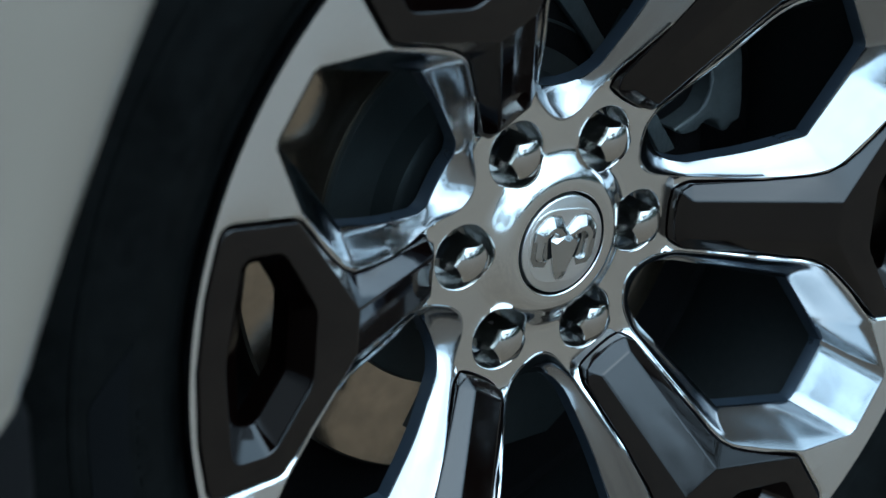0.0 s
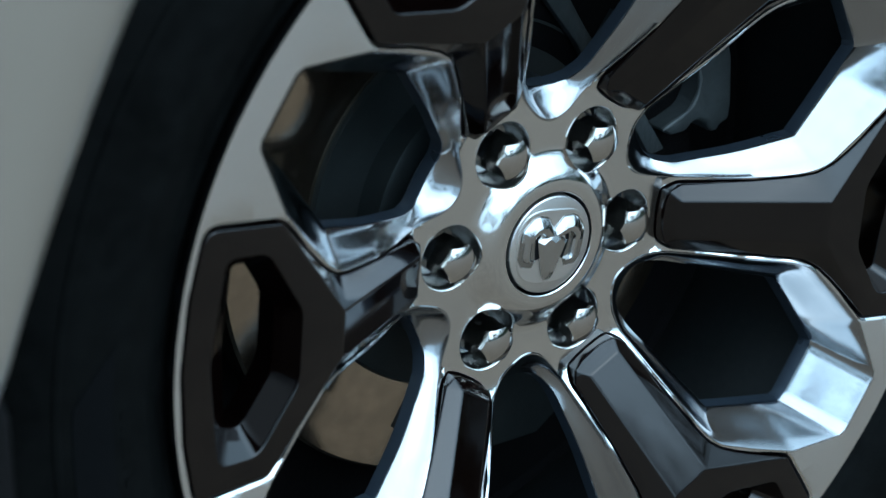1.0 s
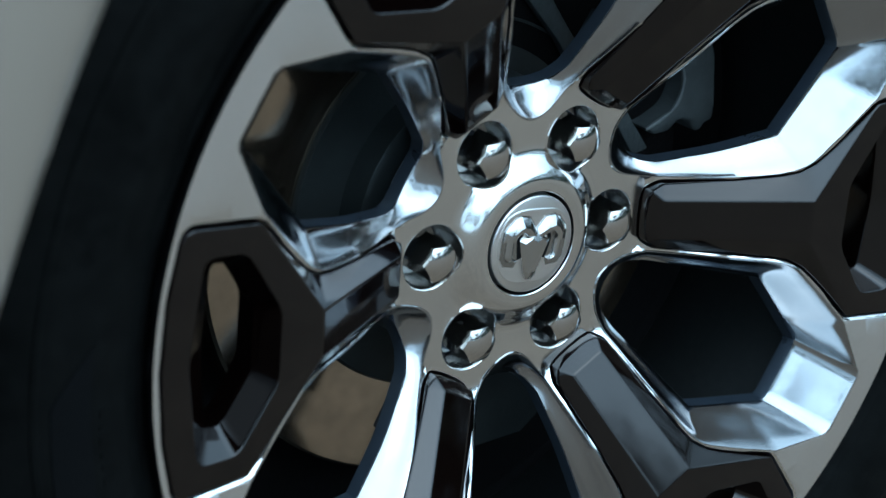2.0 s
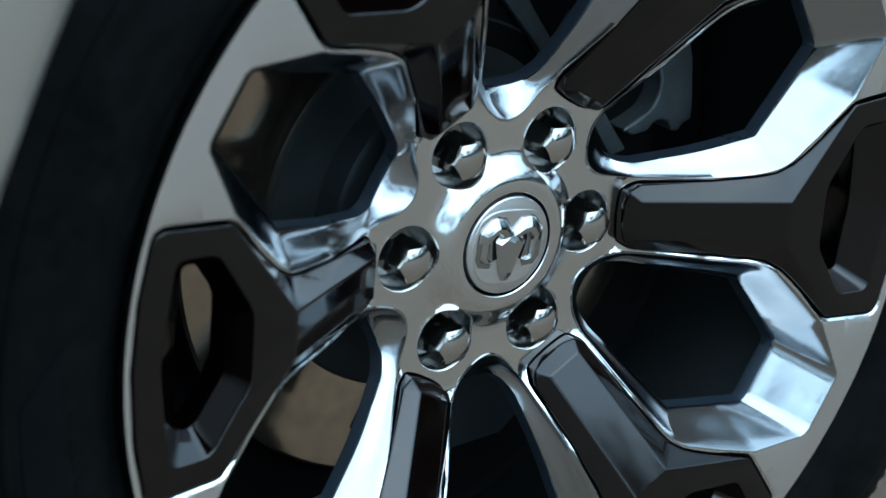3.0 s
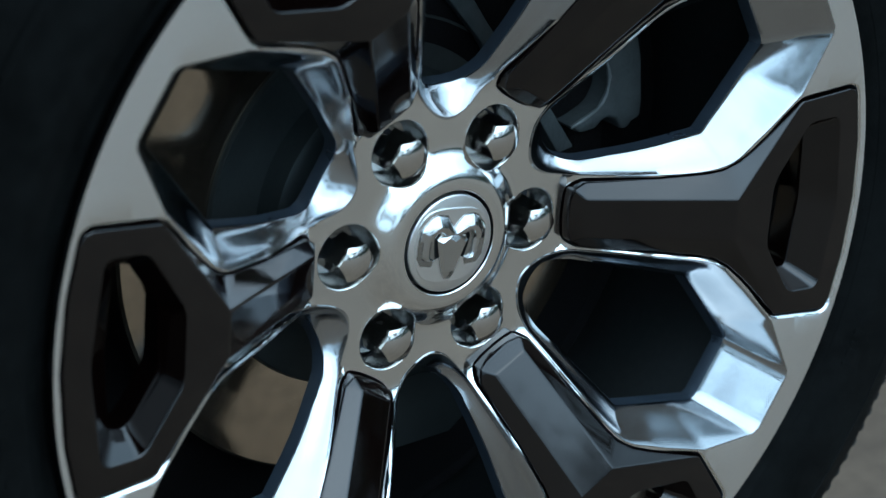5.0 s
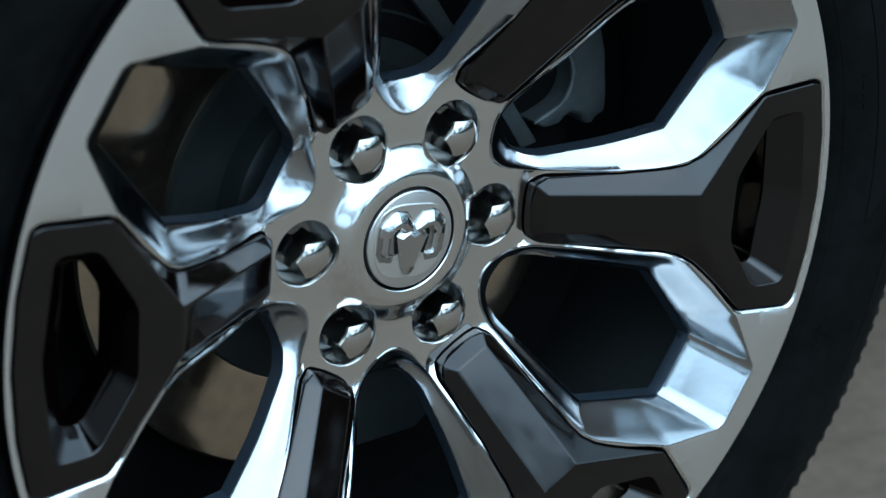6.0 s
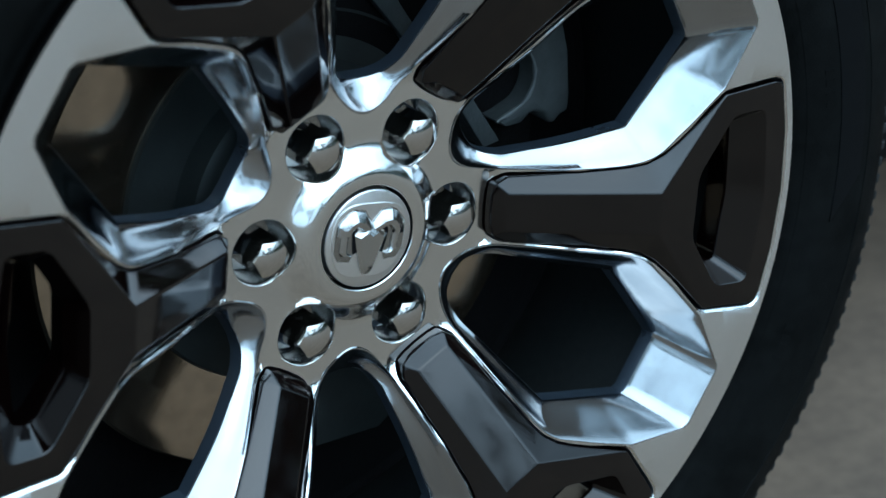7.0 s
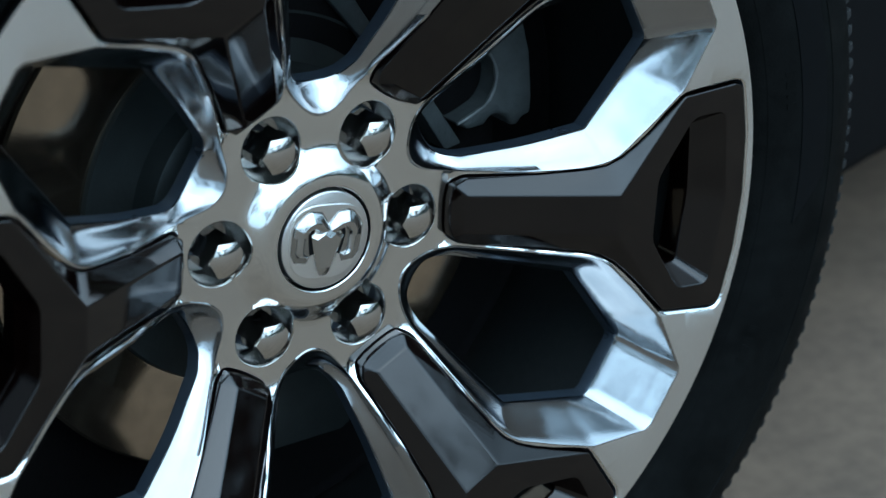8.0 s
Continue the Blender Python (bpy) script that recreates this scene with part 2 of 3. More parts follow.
R_LUGS, R_POCKET = 0.06985, 0.0214


def step(t):
    t = min(1.0, max(0.0, t))
    return t * t * (3 - 2 * t)


def hub_out(r):
    """Height of the hub face: a raised boss round the cap, a flat ring, and the rise into the spokes."""
    return W_CAP * (1 - step((r - 0.0395) / 0.021)) + 0.0099 * step((r - 0.1000) / 0.0165)


def risen(keys):
    return [(r, a, hub_out(r) if w is None else w) for r, a, w in keys]


OPEN_TOP, BED = risen(OPEN_TOP), risen(BED)

wheel = tagged(new("alloy_wheel"), "polished aluminium truck wheel with gloss black spoke inserts", "wheel")
wheel.matrix_world = pose(0, 0, ZC, 0, SPIN, 0)


def build_rim():
    bm = bmesh.new()
    top0 = matched(OPEN_TOP, STEPS, 30.0, (0, 1, 2, 3, 5, 6, 7, 15, 16, 17, 19, 20, 21))
    low0 = matched(OPEN_LOW, STEPS, 30.0, (0, 1, 2, 3, 5, 17, 19, 20, 21))
    for loop0 in (top0, low0):
        near_hub = np.hypot(loop0[:, 0], loop0[:, 1]) < 0.19
        loop0[near_hub] = soften(loop0, 1)[near_hub]
    bed0 = soften(sample(mirrored(BED, 0.0), 0.003, True), 1)
    tops = [turned(top0, 60 * k) for k in range(6)]
    lows = [turned(low0, 60 * k) for k in range(6)]
    lip0 = spread(bed0, 0.0015, 0.222, 0.245)
    beds = [turned(bed0, 60 * k) for k in range(6)]
    bed_tops = [turned(lip0, 60 * k) for k in range(6)]
    ring = lambda r, n, w, cx=0.0, cy=0.0: np.array([(cx + r * math.cos(2 * math.pi * i / n), cy + r * math.sin(2 * math.pi * i / n), w) for i in range(n)])
    lugs = [ring(R_POCKET, 40, 0.0, *polar(R_LUGS, 60 * k)) for k in range(6)]
    for l in lugs:
        l[:, 2] = [hub_out(math.hypot(p[0], p[1])) for p in l]
    cap = ring(R_CAP, 72, W_CAP)
    rim = ring(R_RIM, 216, W_RIM)
    loops = tops + bed_tops + lugs + [cap, rim]
    pts, edges = [], []
    for l in loops:
        s = len(pts)
        pts += list(l)
        edges += [(s + i, s + (i + 1) % len(l)) for i in range(len(l))]
    border = np.array(pts)
    g = np.arange(-0.108, 0.1081, 0.003)
    grid = np.array([(x + (0.0015 if j % 2 else 0), y * 0.9) for j, y in enumerate(g) for x in g])
    rr = np.hypot(grid[:, 0], grid[:, 1])
    grid = grid[(rr > R_CAP + 0.002) & (rr < 0.107)]
    rim_grid = np.array([polar(r, a) for r in (0.262, 0.274, 0.286, 0.2985) for a in np.arange(0, 360, 2.5)])
    extra = np.vstack([grid, rim_grid])
    near = np.array([np.min(np.hypot(border[:, 0] - p[0], border[:, 1] - p[1])) for p in extra])
    extra = extra[near > 0.0018]
    n0 = len(pts)
    allp = [Vector((p[0], p[1])) for p in pts] + [Vector((float(p[0]), float(p[1]))) for p in extra]
    vs, _, fs, orig, _, _ = geometry.delaunay_2d_cdt(allp, edges, [], 0, 1e-6)
    cen = np.array([[sum(vs[i].x for i in f) / 3, sum(vs[i].y for i in f) / 3] for f in fs])
    rc = np.hypot(cen[:, 0], cen[:, 1])
    keep = (rc > R_CAP) & (rc < R_RIM)
    for l in tops + bed_tops + lugs:
        keep &= ~inside(cen, l)
    made = {}

    def vert(i):
        if i not in made:
            o = orig[i][0] if orig[i] else -1
            if 0 <= o < n0:
                w = float(pts[o][2])
            else:
                r = math.hypot(vs[i].x, vs[i].y)
                w = hub_out(r) if r < 0.15 else 0.0646 + (W_RIM - 0.0646) * min(1, max(0, (r - 0.2495) / 0.03))
            made[i] = bm.verts.new((vs[i].x, -w, vs[i].y))
        return made[i]

    for f, k in zip(fs, keep):
        if k:
            face = bm.faces.new([vert(i) for i in f])
            face.material_index = 1 if math.hypot(*(sum(vs[i].x for i in f) / 3, sum(vs[i].y for i in f) / 3)) > 0.245 else 3

    key = {}
    for i, o in enumerate(orig):
        for j in o:
            key.setdefault(j, i)
    s = 0
    starts = []
    for l in loops:
        starts.append(s)
        s += len(l)

    def loop_verts(index):
        return [vert(key[starts[index] + i]) for i in range(len(loops[index]))]

    # bevels and walls of the openings
    for k in range(6):
        top, low = tops[k], lows[k]
        prev = loop_verts(k)
        centre = low[:, :2].mean(0)
        for t in (0.035, 0.09, 0.27, 0.5, 0.73, 0.955, 1.0):
            p = top + (low - top) * t
            p[:, 2] += {0.035: 0.0011, 0.09: 0.0015, 0.955: 0.0005, 1.0: 0.0}.get(t, -0.0002)
            cur = [bm.verts.new(w3(q)) for q in p]
            bridge(bm, prev, cur, 0)
            prev = cur
        for shrink, deep in ((0.004, -0.002), (0.008, -0.009), (-0.05, -0.012), (-0.06, -0.008)):
            p = low.copy()
            p[:, :2] += (centre - p[:, :2]) * shrink * 3
            p[:, 2] += deep
            cur = [bm.verts.new(w3(q)) for q in p]
            bridge(bm, prev, cur, 2)
            prev = cur
    # walls and floor of the insert beds
    for k in range(6):
        bed = beds[k]
        prev = loop_verts(6 + k)
        centre = polar(0.2, 60 * k)
        for shrink, deep in ((0.0, -0.0012), (0.004, -0.0024), (0.012, -0.016)):
            p = bed.copy()
            p[:, :2] += (centre - p[:, :2]) * shrink
            p[:, 2] += deep
            cur = [bm.verts.new(w3(q)) for q in p]
            bridge(bm, prev, cur, 3 if deep > -0.002 else 2)
            prev = cur
    # lug pockets, their walls and floor in a metal darkened for the shade inside
    for k in range(6):
        c = polar(R_LUGS, 60 * k)
        prev = loop_verts(12 + k)
        edge = lugs[k][:, 2]
        for r, dw, mi in ((R_POCKET - 0.0007, 0.0006, 3), (R_POCKET - 0.0012, 0.002, 3), (R_POCKET - 0.0035, 0.021, 5), (0.010, 0.023, 5)):
            cur = [bm.verts.new((c[0] + r * math.cos(2 * math.pi * i / 40), -(edge[i] * (1 if dw < 0.01 else 0) - dw), c[1] + r * math.sin(2 * math.pi * i / 40))) for i in range(40)]
            bridge(bm, prev, cur, mi)
            prev = cur
        bm.faces.new(prev).material_index = 5
    # seat of the cap, its walls near-black for the shade in the gap
    prev = loop_verts(18)
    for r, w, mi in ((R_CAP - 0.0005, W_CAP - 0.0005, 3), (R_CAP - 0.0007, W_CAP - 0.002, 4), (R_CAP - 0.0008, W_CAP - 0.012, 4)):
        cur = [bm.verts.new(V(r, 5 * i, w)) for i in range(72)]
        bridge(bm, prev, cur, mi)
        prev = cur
    bm.faces.new(prev)
    # rolled lip, falling back to the bead seat; near-black stands for shade by the tyre
    prev = loop_verts(19)
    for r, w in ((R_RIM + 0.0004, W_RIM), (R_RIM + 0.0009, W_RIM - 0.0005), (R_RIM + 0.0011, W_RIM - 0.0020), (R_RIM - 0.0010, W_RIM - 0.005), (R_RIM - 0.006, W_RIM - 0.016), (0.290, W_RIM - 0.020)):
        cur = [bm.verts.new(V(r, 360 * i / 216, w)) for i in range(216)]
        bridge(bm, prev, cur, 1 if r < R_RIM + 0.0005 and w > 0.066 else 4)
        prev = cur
    return bm


rim = part("rim", build_rim(), [POLISHED, MACHINED, DARK_WALL, HUB, LINER_AND_SHADE, POCKET], wheel, "polished and machined aluminium wheel face", sharp=31)

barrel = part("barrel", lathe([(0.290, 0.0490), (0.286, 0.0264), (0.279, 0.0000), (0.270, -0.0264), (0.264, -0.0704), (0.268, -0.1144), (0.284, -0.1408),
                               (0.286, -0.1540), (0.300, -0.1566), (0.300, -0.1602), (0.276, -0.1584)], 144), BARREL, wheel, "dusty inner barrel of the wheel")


def build_spoke_back():
    """The hollow cast back of a spoke, behind its face."""
    bm = bmesh.new()
    rows = []
    for r, half, w in ((0.090, 0.012, -0.012), (0.130, 0.008, 0.008), (0.148, 0.007, 0.014)):
        rows.append([bm.verts.new((r, -w, half)), bm.verts.new((r, 0.034, half * 0.8)), bm.verts.new((r, 0.034, -half * 0.8)), bm.verts.new((r, -w, -half))])
    for a, b in zip(rows, rows[1:]):
        bridge(bm, a, b)
    bm.faces.new(rows[0])
    bm.faces.new(rows[-1])
    return bm


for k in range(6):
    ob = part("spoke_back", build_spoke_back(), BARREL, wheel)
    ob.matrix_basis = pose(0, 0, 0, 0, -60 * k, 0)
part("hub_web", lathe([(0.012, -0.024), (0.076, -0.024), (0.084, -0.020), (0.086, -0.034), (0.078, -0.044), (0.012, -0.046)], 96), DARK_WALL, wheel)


def build_insert():
    """A black spoke insert: a ramp with a flat ridge that widens into a Y with a deep, rounded window."""
    bm = bmesh.new()
    half = [(0.0968, 0, 0.0053), (0.0978, 5.8, 0.0053), (0.1004, 10.0, 0.0070), (0.1088, 11.8, 0.0095), (0.150, 9.70, 0.0304), (0.180, 9.08, 0.0451), (0.190, 9.25, 0.0492),
            (0.2005, 10.3, 0.0532), (0.2105, 11.95, 0.0558), (0.222, 13.85, 0.0584), (0.2345, 15.8, 0.0612), (0.2478, 17.55, 0.0640),
            (0.2888, 15.75, 0.0665), (0.2934, 15.2, 0.0665), (0.2948, 14.2, 0.0665), (0.2952, 8, 0.0665), (0.2952, 0, 0.0665)]
    window = [(0.2216, 5.6, 0.0655), (0.2520, 13.5, 0.0662), (0.2772, 12.5, 0.0668), (0.2783, 0, 0.0668), (0.2772, -12.5, 0.0668), (0.2520, -13.5, 0.0662), (0.2216, -5.6, 0.0655)]
    back = [(0.2278, 5.0, 0.0492), (0.2505, 11.2, 0.0492), (0.2622, 10.9, 0.0492), (0.2615, 0, 0.0492), (0.2622, -10.9, 0.0492), (0.2505, -11.2, 0.0492), (0.2278, -5.0, 0.0492)]
    Pt = lambda r, a, w: (*polar(r, a), w)
    vs = {}

    def v(p):
        k = tuple(round(float(c), 6) for c in p)
        if k not in vs:
            vs[k] = bm.verts.new(w3(p))
        return vs[k]

    def face(*ps):
        q = []
        for p in ps:
            x = v(p)
            if x not in q:
                q.append(x)
        if len(q) > 2:
            try:
                bm.faces.new(q)
            except ValueError:
                pass

    for s in (1, -1):
        o = [Pt(r, s * a, w + (0.0009 if r < 0.26 else 0.0)) for r, a, w in half]
        H0, H = Pt(0.10374, 0, 0.0154), Pt(0.1045, s * 6.9, 0.0154)
        H1, H01 = Pt(0.150, s * 5.13, 0.0404), Pt(0.1494, 0, 0.0404)
        G, G0 = Pt(0.1915, s * 4.30, 0.0632), Pt(0.19097, 0, 0.0632)
        # nose at the hub
        face(o[0], o[1], H, H0)
        face(o[1], o[2], H)
        face(o[2], o[3], H)
        # ridge and flank
        face(H0, H, H1, H01)
        face(H01, H1, G, G0)
        M = tuple(np.array(H) + (np.array(o[5]) - np.array(H)) * 0.62)
        face(H, M, H1)
        face(H1, M, o[5], G)
        for k in range(5, 11):
            face(G, o[k], o[k + 1])
        # steep outer flank
        face(H, o[3], o[4], M)
        face(M, o[4], o[5])
        # skirt
        low = [(p[0] * 0.998, p[1] * 0.985, p[2] - 0.014) for p in o]
        for i in range(len(o) - 1):
            face(o[i], low[i], low[i + 1], o[i + 1])
    # the flat Y, round its window
    right = [Pt(r, a, w + (0.0009 if r < 0.26 else 0.0)) for r, a, w in half[11:]]
    left = [Pt(r, -a, w + (0.0009 if r < 0.26 else 0.0)) for r, a, w in half[-2:10:-1]]
    outer = [Pt(0.19097, 0, 0.0632), Pt(0.1915, 4.30, 0.0632)] + right + left + [Pt(0.1915, -4.30, 0.0632)]
    hole = rounded([Pt(*p) for p in window], 0.0060, 5)
    rear = rounded([Pt(*p) for p in back], 0.0050, 5)
    brim = spread(hole, 0.0016, 0, 1e-9)
    allp = [np.array(p) for p in outer] + list(brim)
    n, m = len(outer), len(brim)
    edges = [(i, (i + 1) % n) for i in range(n)] + [(n + i, n + (i + 1) % m) for i in range(m)]
    pv, _, fs, orig, _, _ = geometry.delaunay_2d_cdt([Vector((float(p[0]), float(p[1]))) for p in allp], edges, [], 0, 1e-7)
    cen = np.array([[sum(pv[i].x for i in f) / len(f), sum(pv[i].y for i in f) / len(f)] for f in fs])
    keep = inside(cen, np.array(outer)) & ~inside(cen, brim)
    for f, ok in zip(fs, keep):
        if ok:
            face(*[tuple(allp[orig[i][0]]) for i in f])
    # rounded brim, sloping walls and the open back of the window
    rings = [brim]
    for d, deep in ((0.0009, 0.0003), (0.0003, 0.0009), (0.0, 0.0019)):
        q = spread(hole, d, 0, 1e-9)
        q[:, 2] -= deep
        rings.append(q)
    for t in (0.9, 1.0):
        q = hole + (rear - hole) * t
        q[:, 2] -= 0.0019 * (1 - t)
        rings.append(q)
    for d, deep in ((-0.0006, 0.0008), (-0.0008, 0.0022), (0.002, 0.0040), (0.003, 0.022)):
        q = spread(rear, d, 0, 1e-9)
        q[:, 2] -= deep
        rings.append(q)
    for a, b in zip(rings, rings[1:]):
        for i in range(m):
            face(a[i], a[(i + 1) % m], b[(i + 1) % m], b[i])
    near_window = {v(p) for q in rings for p in q}
    bmesh.ops.recalc_face_normals(bm, faces=bm.faces)
    es = [e for e in bm.edges if len(e.link_faces) == 2 and e.calc_face_angle(0) > radians(20) and not (e.verts[0] in near_window and e.verts[1] in near_window)]
    bmesh.ops.bevel(bm, geom=es, offset=0.0012, segments=3, profile=0.6, affect="EDGES", clamp_overlap=True)
    return bm


insert_mesh = None
for k in range(6):
    if insert_mesh is None:
        ob = part("spoke_insert", build_insert(), INSERT, wheel, "gloss black Y-shaped spoke insert", sharp=40)
        insert_mesh = ob.data
    else:
        ob = new("spoke_insert", insert_mesh)
        ob.parent = wheel
        ob["label"] = "gloss black Y-shaped spoke insert"
    ob.matrix_basis = pose(0, 0, 0, 0, -60 * k, 0)
    flat = ob.modifiers.new("flat_facets", "WEIGHTED_NORMAL")
    flat.weight, flat.keep_sharp = 90, True


def build_nut():
    """Hexagonal acorn nut, its axis along -y."""
    bm = bmesh.new()

    def hexring(R, w, round_=0.0):
        out = []
        for i in range(36):
            a = 2 * math.pi * i / 36
            hexr = R * math.cos(math.pi / 6) / math.cos((a % (math.pi / 3)) - math.pi / 6)
            r = hexr * (1 - round_) + R * math.cos(math.pi / 6) * round_ * 1.02
            out.append(bm.verts.new((r * math.cos(a), -w, r * math.sin(a))))
        return out

    # the domed end cuts the six flats in shallow arcs
    HALF, TIP = 0.0126, 0.0142
    dome = lambda r: TIP - 0.0038 * (r / HALF) ** 2.2
    walls = [hexring(HALF, w) for w in (-0.0205, 0.0)]
    for f in (1.0, 0.97, 0.86, 0.70, 0.50, 0.28, 0.10):
        ring_ = hexring(HALF * f, 0.0, 0.0 if f > 0.9 else 1.0 - f)
        for v in ring_:
            v.co.y = -dome(math.hypot(v.co.x, v.co.z))
        walls.append(ring_)
    for a, b in zip(walls, walls[1:]):
        bridge(bm, a, b)
    bm.faces.new(walls[-1])
    return bm


nut_mesh = None
for k in range(6):
    if nut_mesh is None:
        ob = part("lug_nut", build_nut(), NUT_CHROME, wheel, "chrome hexagonal lug nut", sharp=28)
        nut_mesh = ob.data
    else:
        ob = new("lug_nut", nut_mesh)
        ob.parent = wheel
        ob["label"] = "chrome hexagonal lug nut"
    c = polar(R_LUGS, 60 * k)
    ob.matrix_basis = pose(c[0], 0, c[1], 0, -((3, -1, 5, 1, 4, -2)[k]), 0)

cap_ob = part("centre_cap", lathe([(0.0001, W_CAP + 0.0005), (0.0309, W_CAP + 0.0005), (0.0316, W_CAP + 0.0001), (0.0318, W_CAP - 0.0006), (0.0319, W_CAP - 0.010)], 72), MACHINED, wheel, "round satin metal centre cap", sharp=50)


def build_horn(side):
    """One curled, faceted half of the raised emblem (millimetres in the plane of the cap)."""
    outer = [(0, 10.5), (2.6, 13.6), (6.4, 18.2), (13.6, 19.2), (17.6, 17.6), (22.8, 12.4), (24.6, 9.6), (24.9, 3.2)]
    inner = [(1.5, 4.6), (4.4, 5.6), (8.6, 7.6), (11.8, 9.0), (13.6, 8.2), (15.4, 6.2), (15.9, 5.0), (16.0, 3.6)]
    bm = bmesh.new()
    P2 = lambda q, h: bm.verts.new((side * q[0] * 0.001, -h * 0.001, q[1] * 0.001))
    mid = lambda a, b, t: (a[0] + (b[0] - a[0]) * t, a[1] + (b[1] - a[1]) * t)
    rows = []
    for i, (o, n) in enumerate(zip(outer, inner)):
        top = (3.4, 4.2, 4.9, 5.2, 5.2, 4.9, 4.6, 4.2)[i]
        rows.append([P2(o, -0.5), P2(o, 1.4), P2(mid(o, n, 0.10), 2.2), P2(mid(o, n, 0.58), top), P2(mid(o, n, 0.92), top - 0.9), P2(n, 3.0 if i < 4 else 1.6), P2(n, -0.5)])
    for a, b in zip(rows, rows[1:]):
        for i in range(6):
            bm.faces.new((a[i], a[i + 1], b[i + 1], b[i]))
    bm.faces.new(rows[0])
    bm.faces.new(rows[-1])
    bmesh.ops.recalc_face_normals(bm, faces=bm.faces)
    es = [e for e in bm.edges if len(e.link_faces) == 2 and e.calc_face_angle(0) > radians(12)]
    bmesh.ops.bevel(bm, geom=es, offset=0.00025, segments=2, profile=0.5, affect="EDGES", clamp_overlap=True)
    return bm


def build_horn_end(side):
    """The lower, hooked end of a horn: a chamfered L-shaped bar."""
    outer = [(21.9, 4.4), (21.7, -7.2), (20.2, -9.8), (13.6, -11.0), (12.4, -9.8)]
    inner = [(16.2, 4.4), (16.0, -5.6), (15.6, -7.6), (14.4, -8.4), (13.4, -8.6)]
    bm = bmesh.new()
    P2 = lambda q, h: bm.verts.new((side * q[0] * 0.001, -h * 0.001, q[1] * 0.001))
    mid = lambda a, b, t: (a[0] + (b[0] - a[0]) * t, a[1] + (b[1] - a[1]) * t)
    rows = [[P2(o, -0.5), P2(o, 0.9), P2(mid(o, n, 0.34), 2.7), P2(mid(o, n, 0.66), 2.9), P2(mid(o, n, 0.97), 1.6), P2(n, -0.5)] for o, n in zip(outer, inner)]
    for a, b in zip(rows, rows[1:]):
        for i in range(5):
            bm.faces.new((a[i], a[i + 1], b[i + 1], b[i]))
    bm.faces.new(rows[0])
    bm.faces.new(rows[-1])
    bmesh.ops.recalc_face_normals(bm, faces=bm.faces)
    es = [e for e in bm.edges if len(e.link_faces) == 2 and e.calc_face_angle(0) > radians(12)]
    bmesh.ops.bevel(bm, geom=es, offset=0.00025, segments=2, profile=0.5, affect="EDGES", clamp_overlap=True)
    return bm


def build_shield():
    """The tapering middle of the emblem: a low faceted shield with a small brow and a cut-off lower end."""
    half = [(0, 8.5), (5.0, 6.4), (12.0, 3.4), (9.8, -4.2), (6.4, -14.5), (4.9, -18.6), (2.2, -22.4), (0, -22.6)]
    spine = [(0, 8.5, 2.6), (0, 3.0, 4.9), (0, 0, 4.5), (0, -6, 3.7), (0, -12, 3.9), (0, -16.5, 3.6), (0, -19.5, 2.6), (0, -22.6, 1.0)]
    shoulder = [(0, 8.5, 2.6), (4.0, 5.2, 4.0), (8.6, 2.0, 3.8), (7.0, -4.6, 3.6), (4.6, -13, 3.3), (3.6, -17, 3.0), (1.6, -20.5, 2.0), (0, -22.6, 1.0)]
    bm = bmesh.new()
    for s in (1, -1):
        E0 = [bm.verts.new((s * x * 0.001, 0.0005, z * 0.001)) for x, z in half]
        E1 = [bm.verts.new((s * x * 0.001, -0.0016, z * 0.001)) for x, z in half]
        S1 = [bm.verts.new((s * x * 0.001, -h * 0.001, z * 0.001)) for x, z, h in shoulder]
        S0 = [bm.verts.new((s * x * 0.001, -h * 0.001, z * 0.001)) for x, z, h in spine]
        for a, b in ((E0, E1), (E1, S1), (S1, S0)):
            for i in range(len(a) - 1):
                bm.faces.new((a[i], a[i + 1], b[i + 1], b[i]))
    bmesh.ops.remove_doubles(bm, verts=bm.verts, dist=0.00003)
    bmesh.ops.dissolve_degenerate(bm, edges=bm.edges, dist=0.00003)
    return bm


def build_plate():
    """Low plate with rounded corners under the emblem."""
    bm = bmesh.new()
    rows = []
    for grow, h in ((1.0, -0.3), (1.0, 0.25), (0.975, 0.5)):
        row = []
        for i in range(64):
            a = 2 * math.pi * i / 64
            c, q = math.cos(a), math.sin(a)
            k = 1 / (abs(c / 27.5) ** 3.2 + abs(q / (23.5 if q > 0 else 25.0)) ** 3.2) ** (1 / 3.2)
            row.append(bm.verts.new((k * c * 0.001 * grow * (1 - 0.16 * max(0, -q)), -h * 0.001, k * q * 0.001 * grow)))
        rows.append(row)
    for a, b in zip(rows, rows[1:]):
        bridge(bm, a, b)
    bm.faces.new(rows[-1])
    return bm


for name, bm, m in (("emblem_plate", build_plate(), MACHINED), ("emblem_scroll", build_horn(1), EMBLEM), ("emblem_scroll", build_horn(-1), EMBLEM), ("emblem_scroll_end", build_horn_end(1), EMBLEM), ("emblem_scroll_end", build_horn_end(-1), EMBLEM), ("emblem_shield", build_shield(), EMBLEM)):
    ob = part(name, bm, m, cap_ob, "raised bright metal emblem piece" if m is not MACHINED else "", sharp=14)
    ob.matrix_basis = pose(0, -(W_CAP + 0.0008), 0, 0, 6.0, 0)


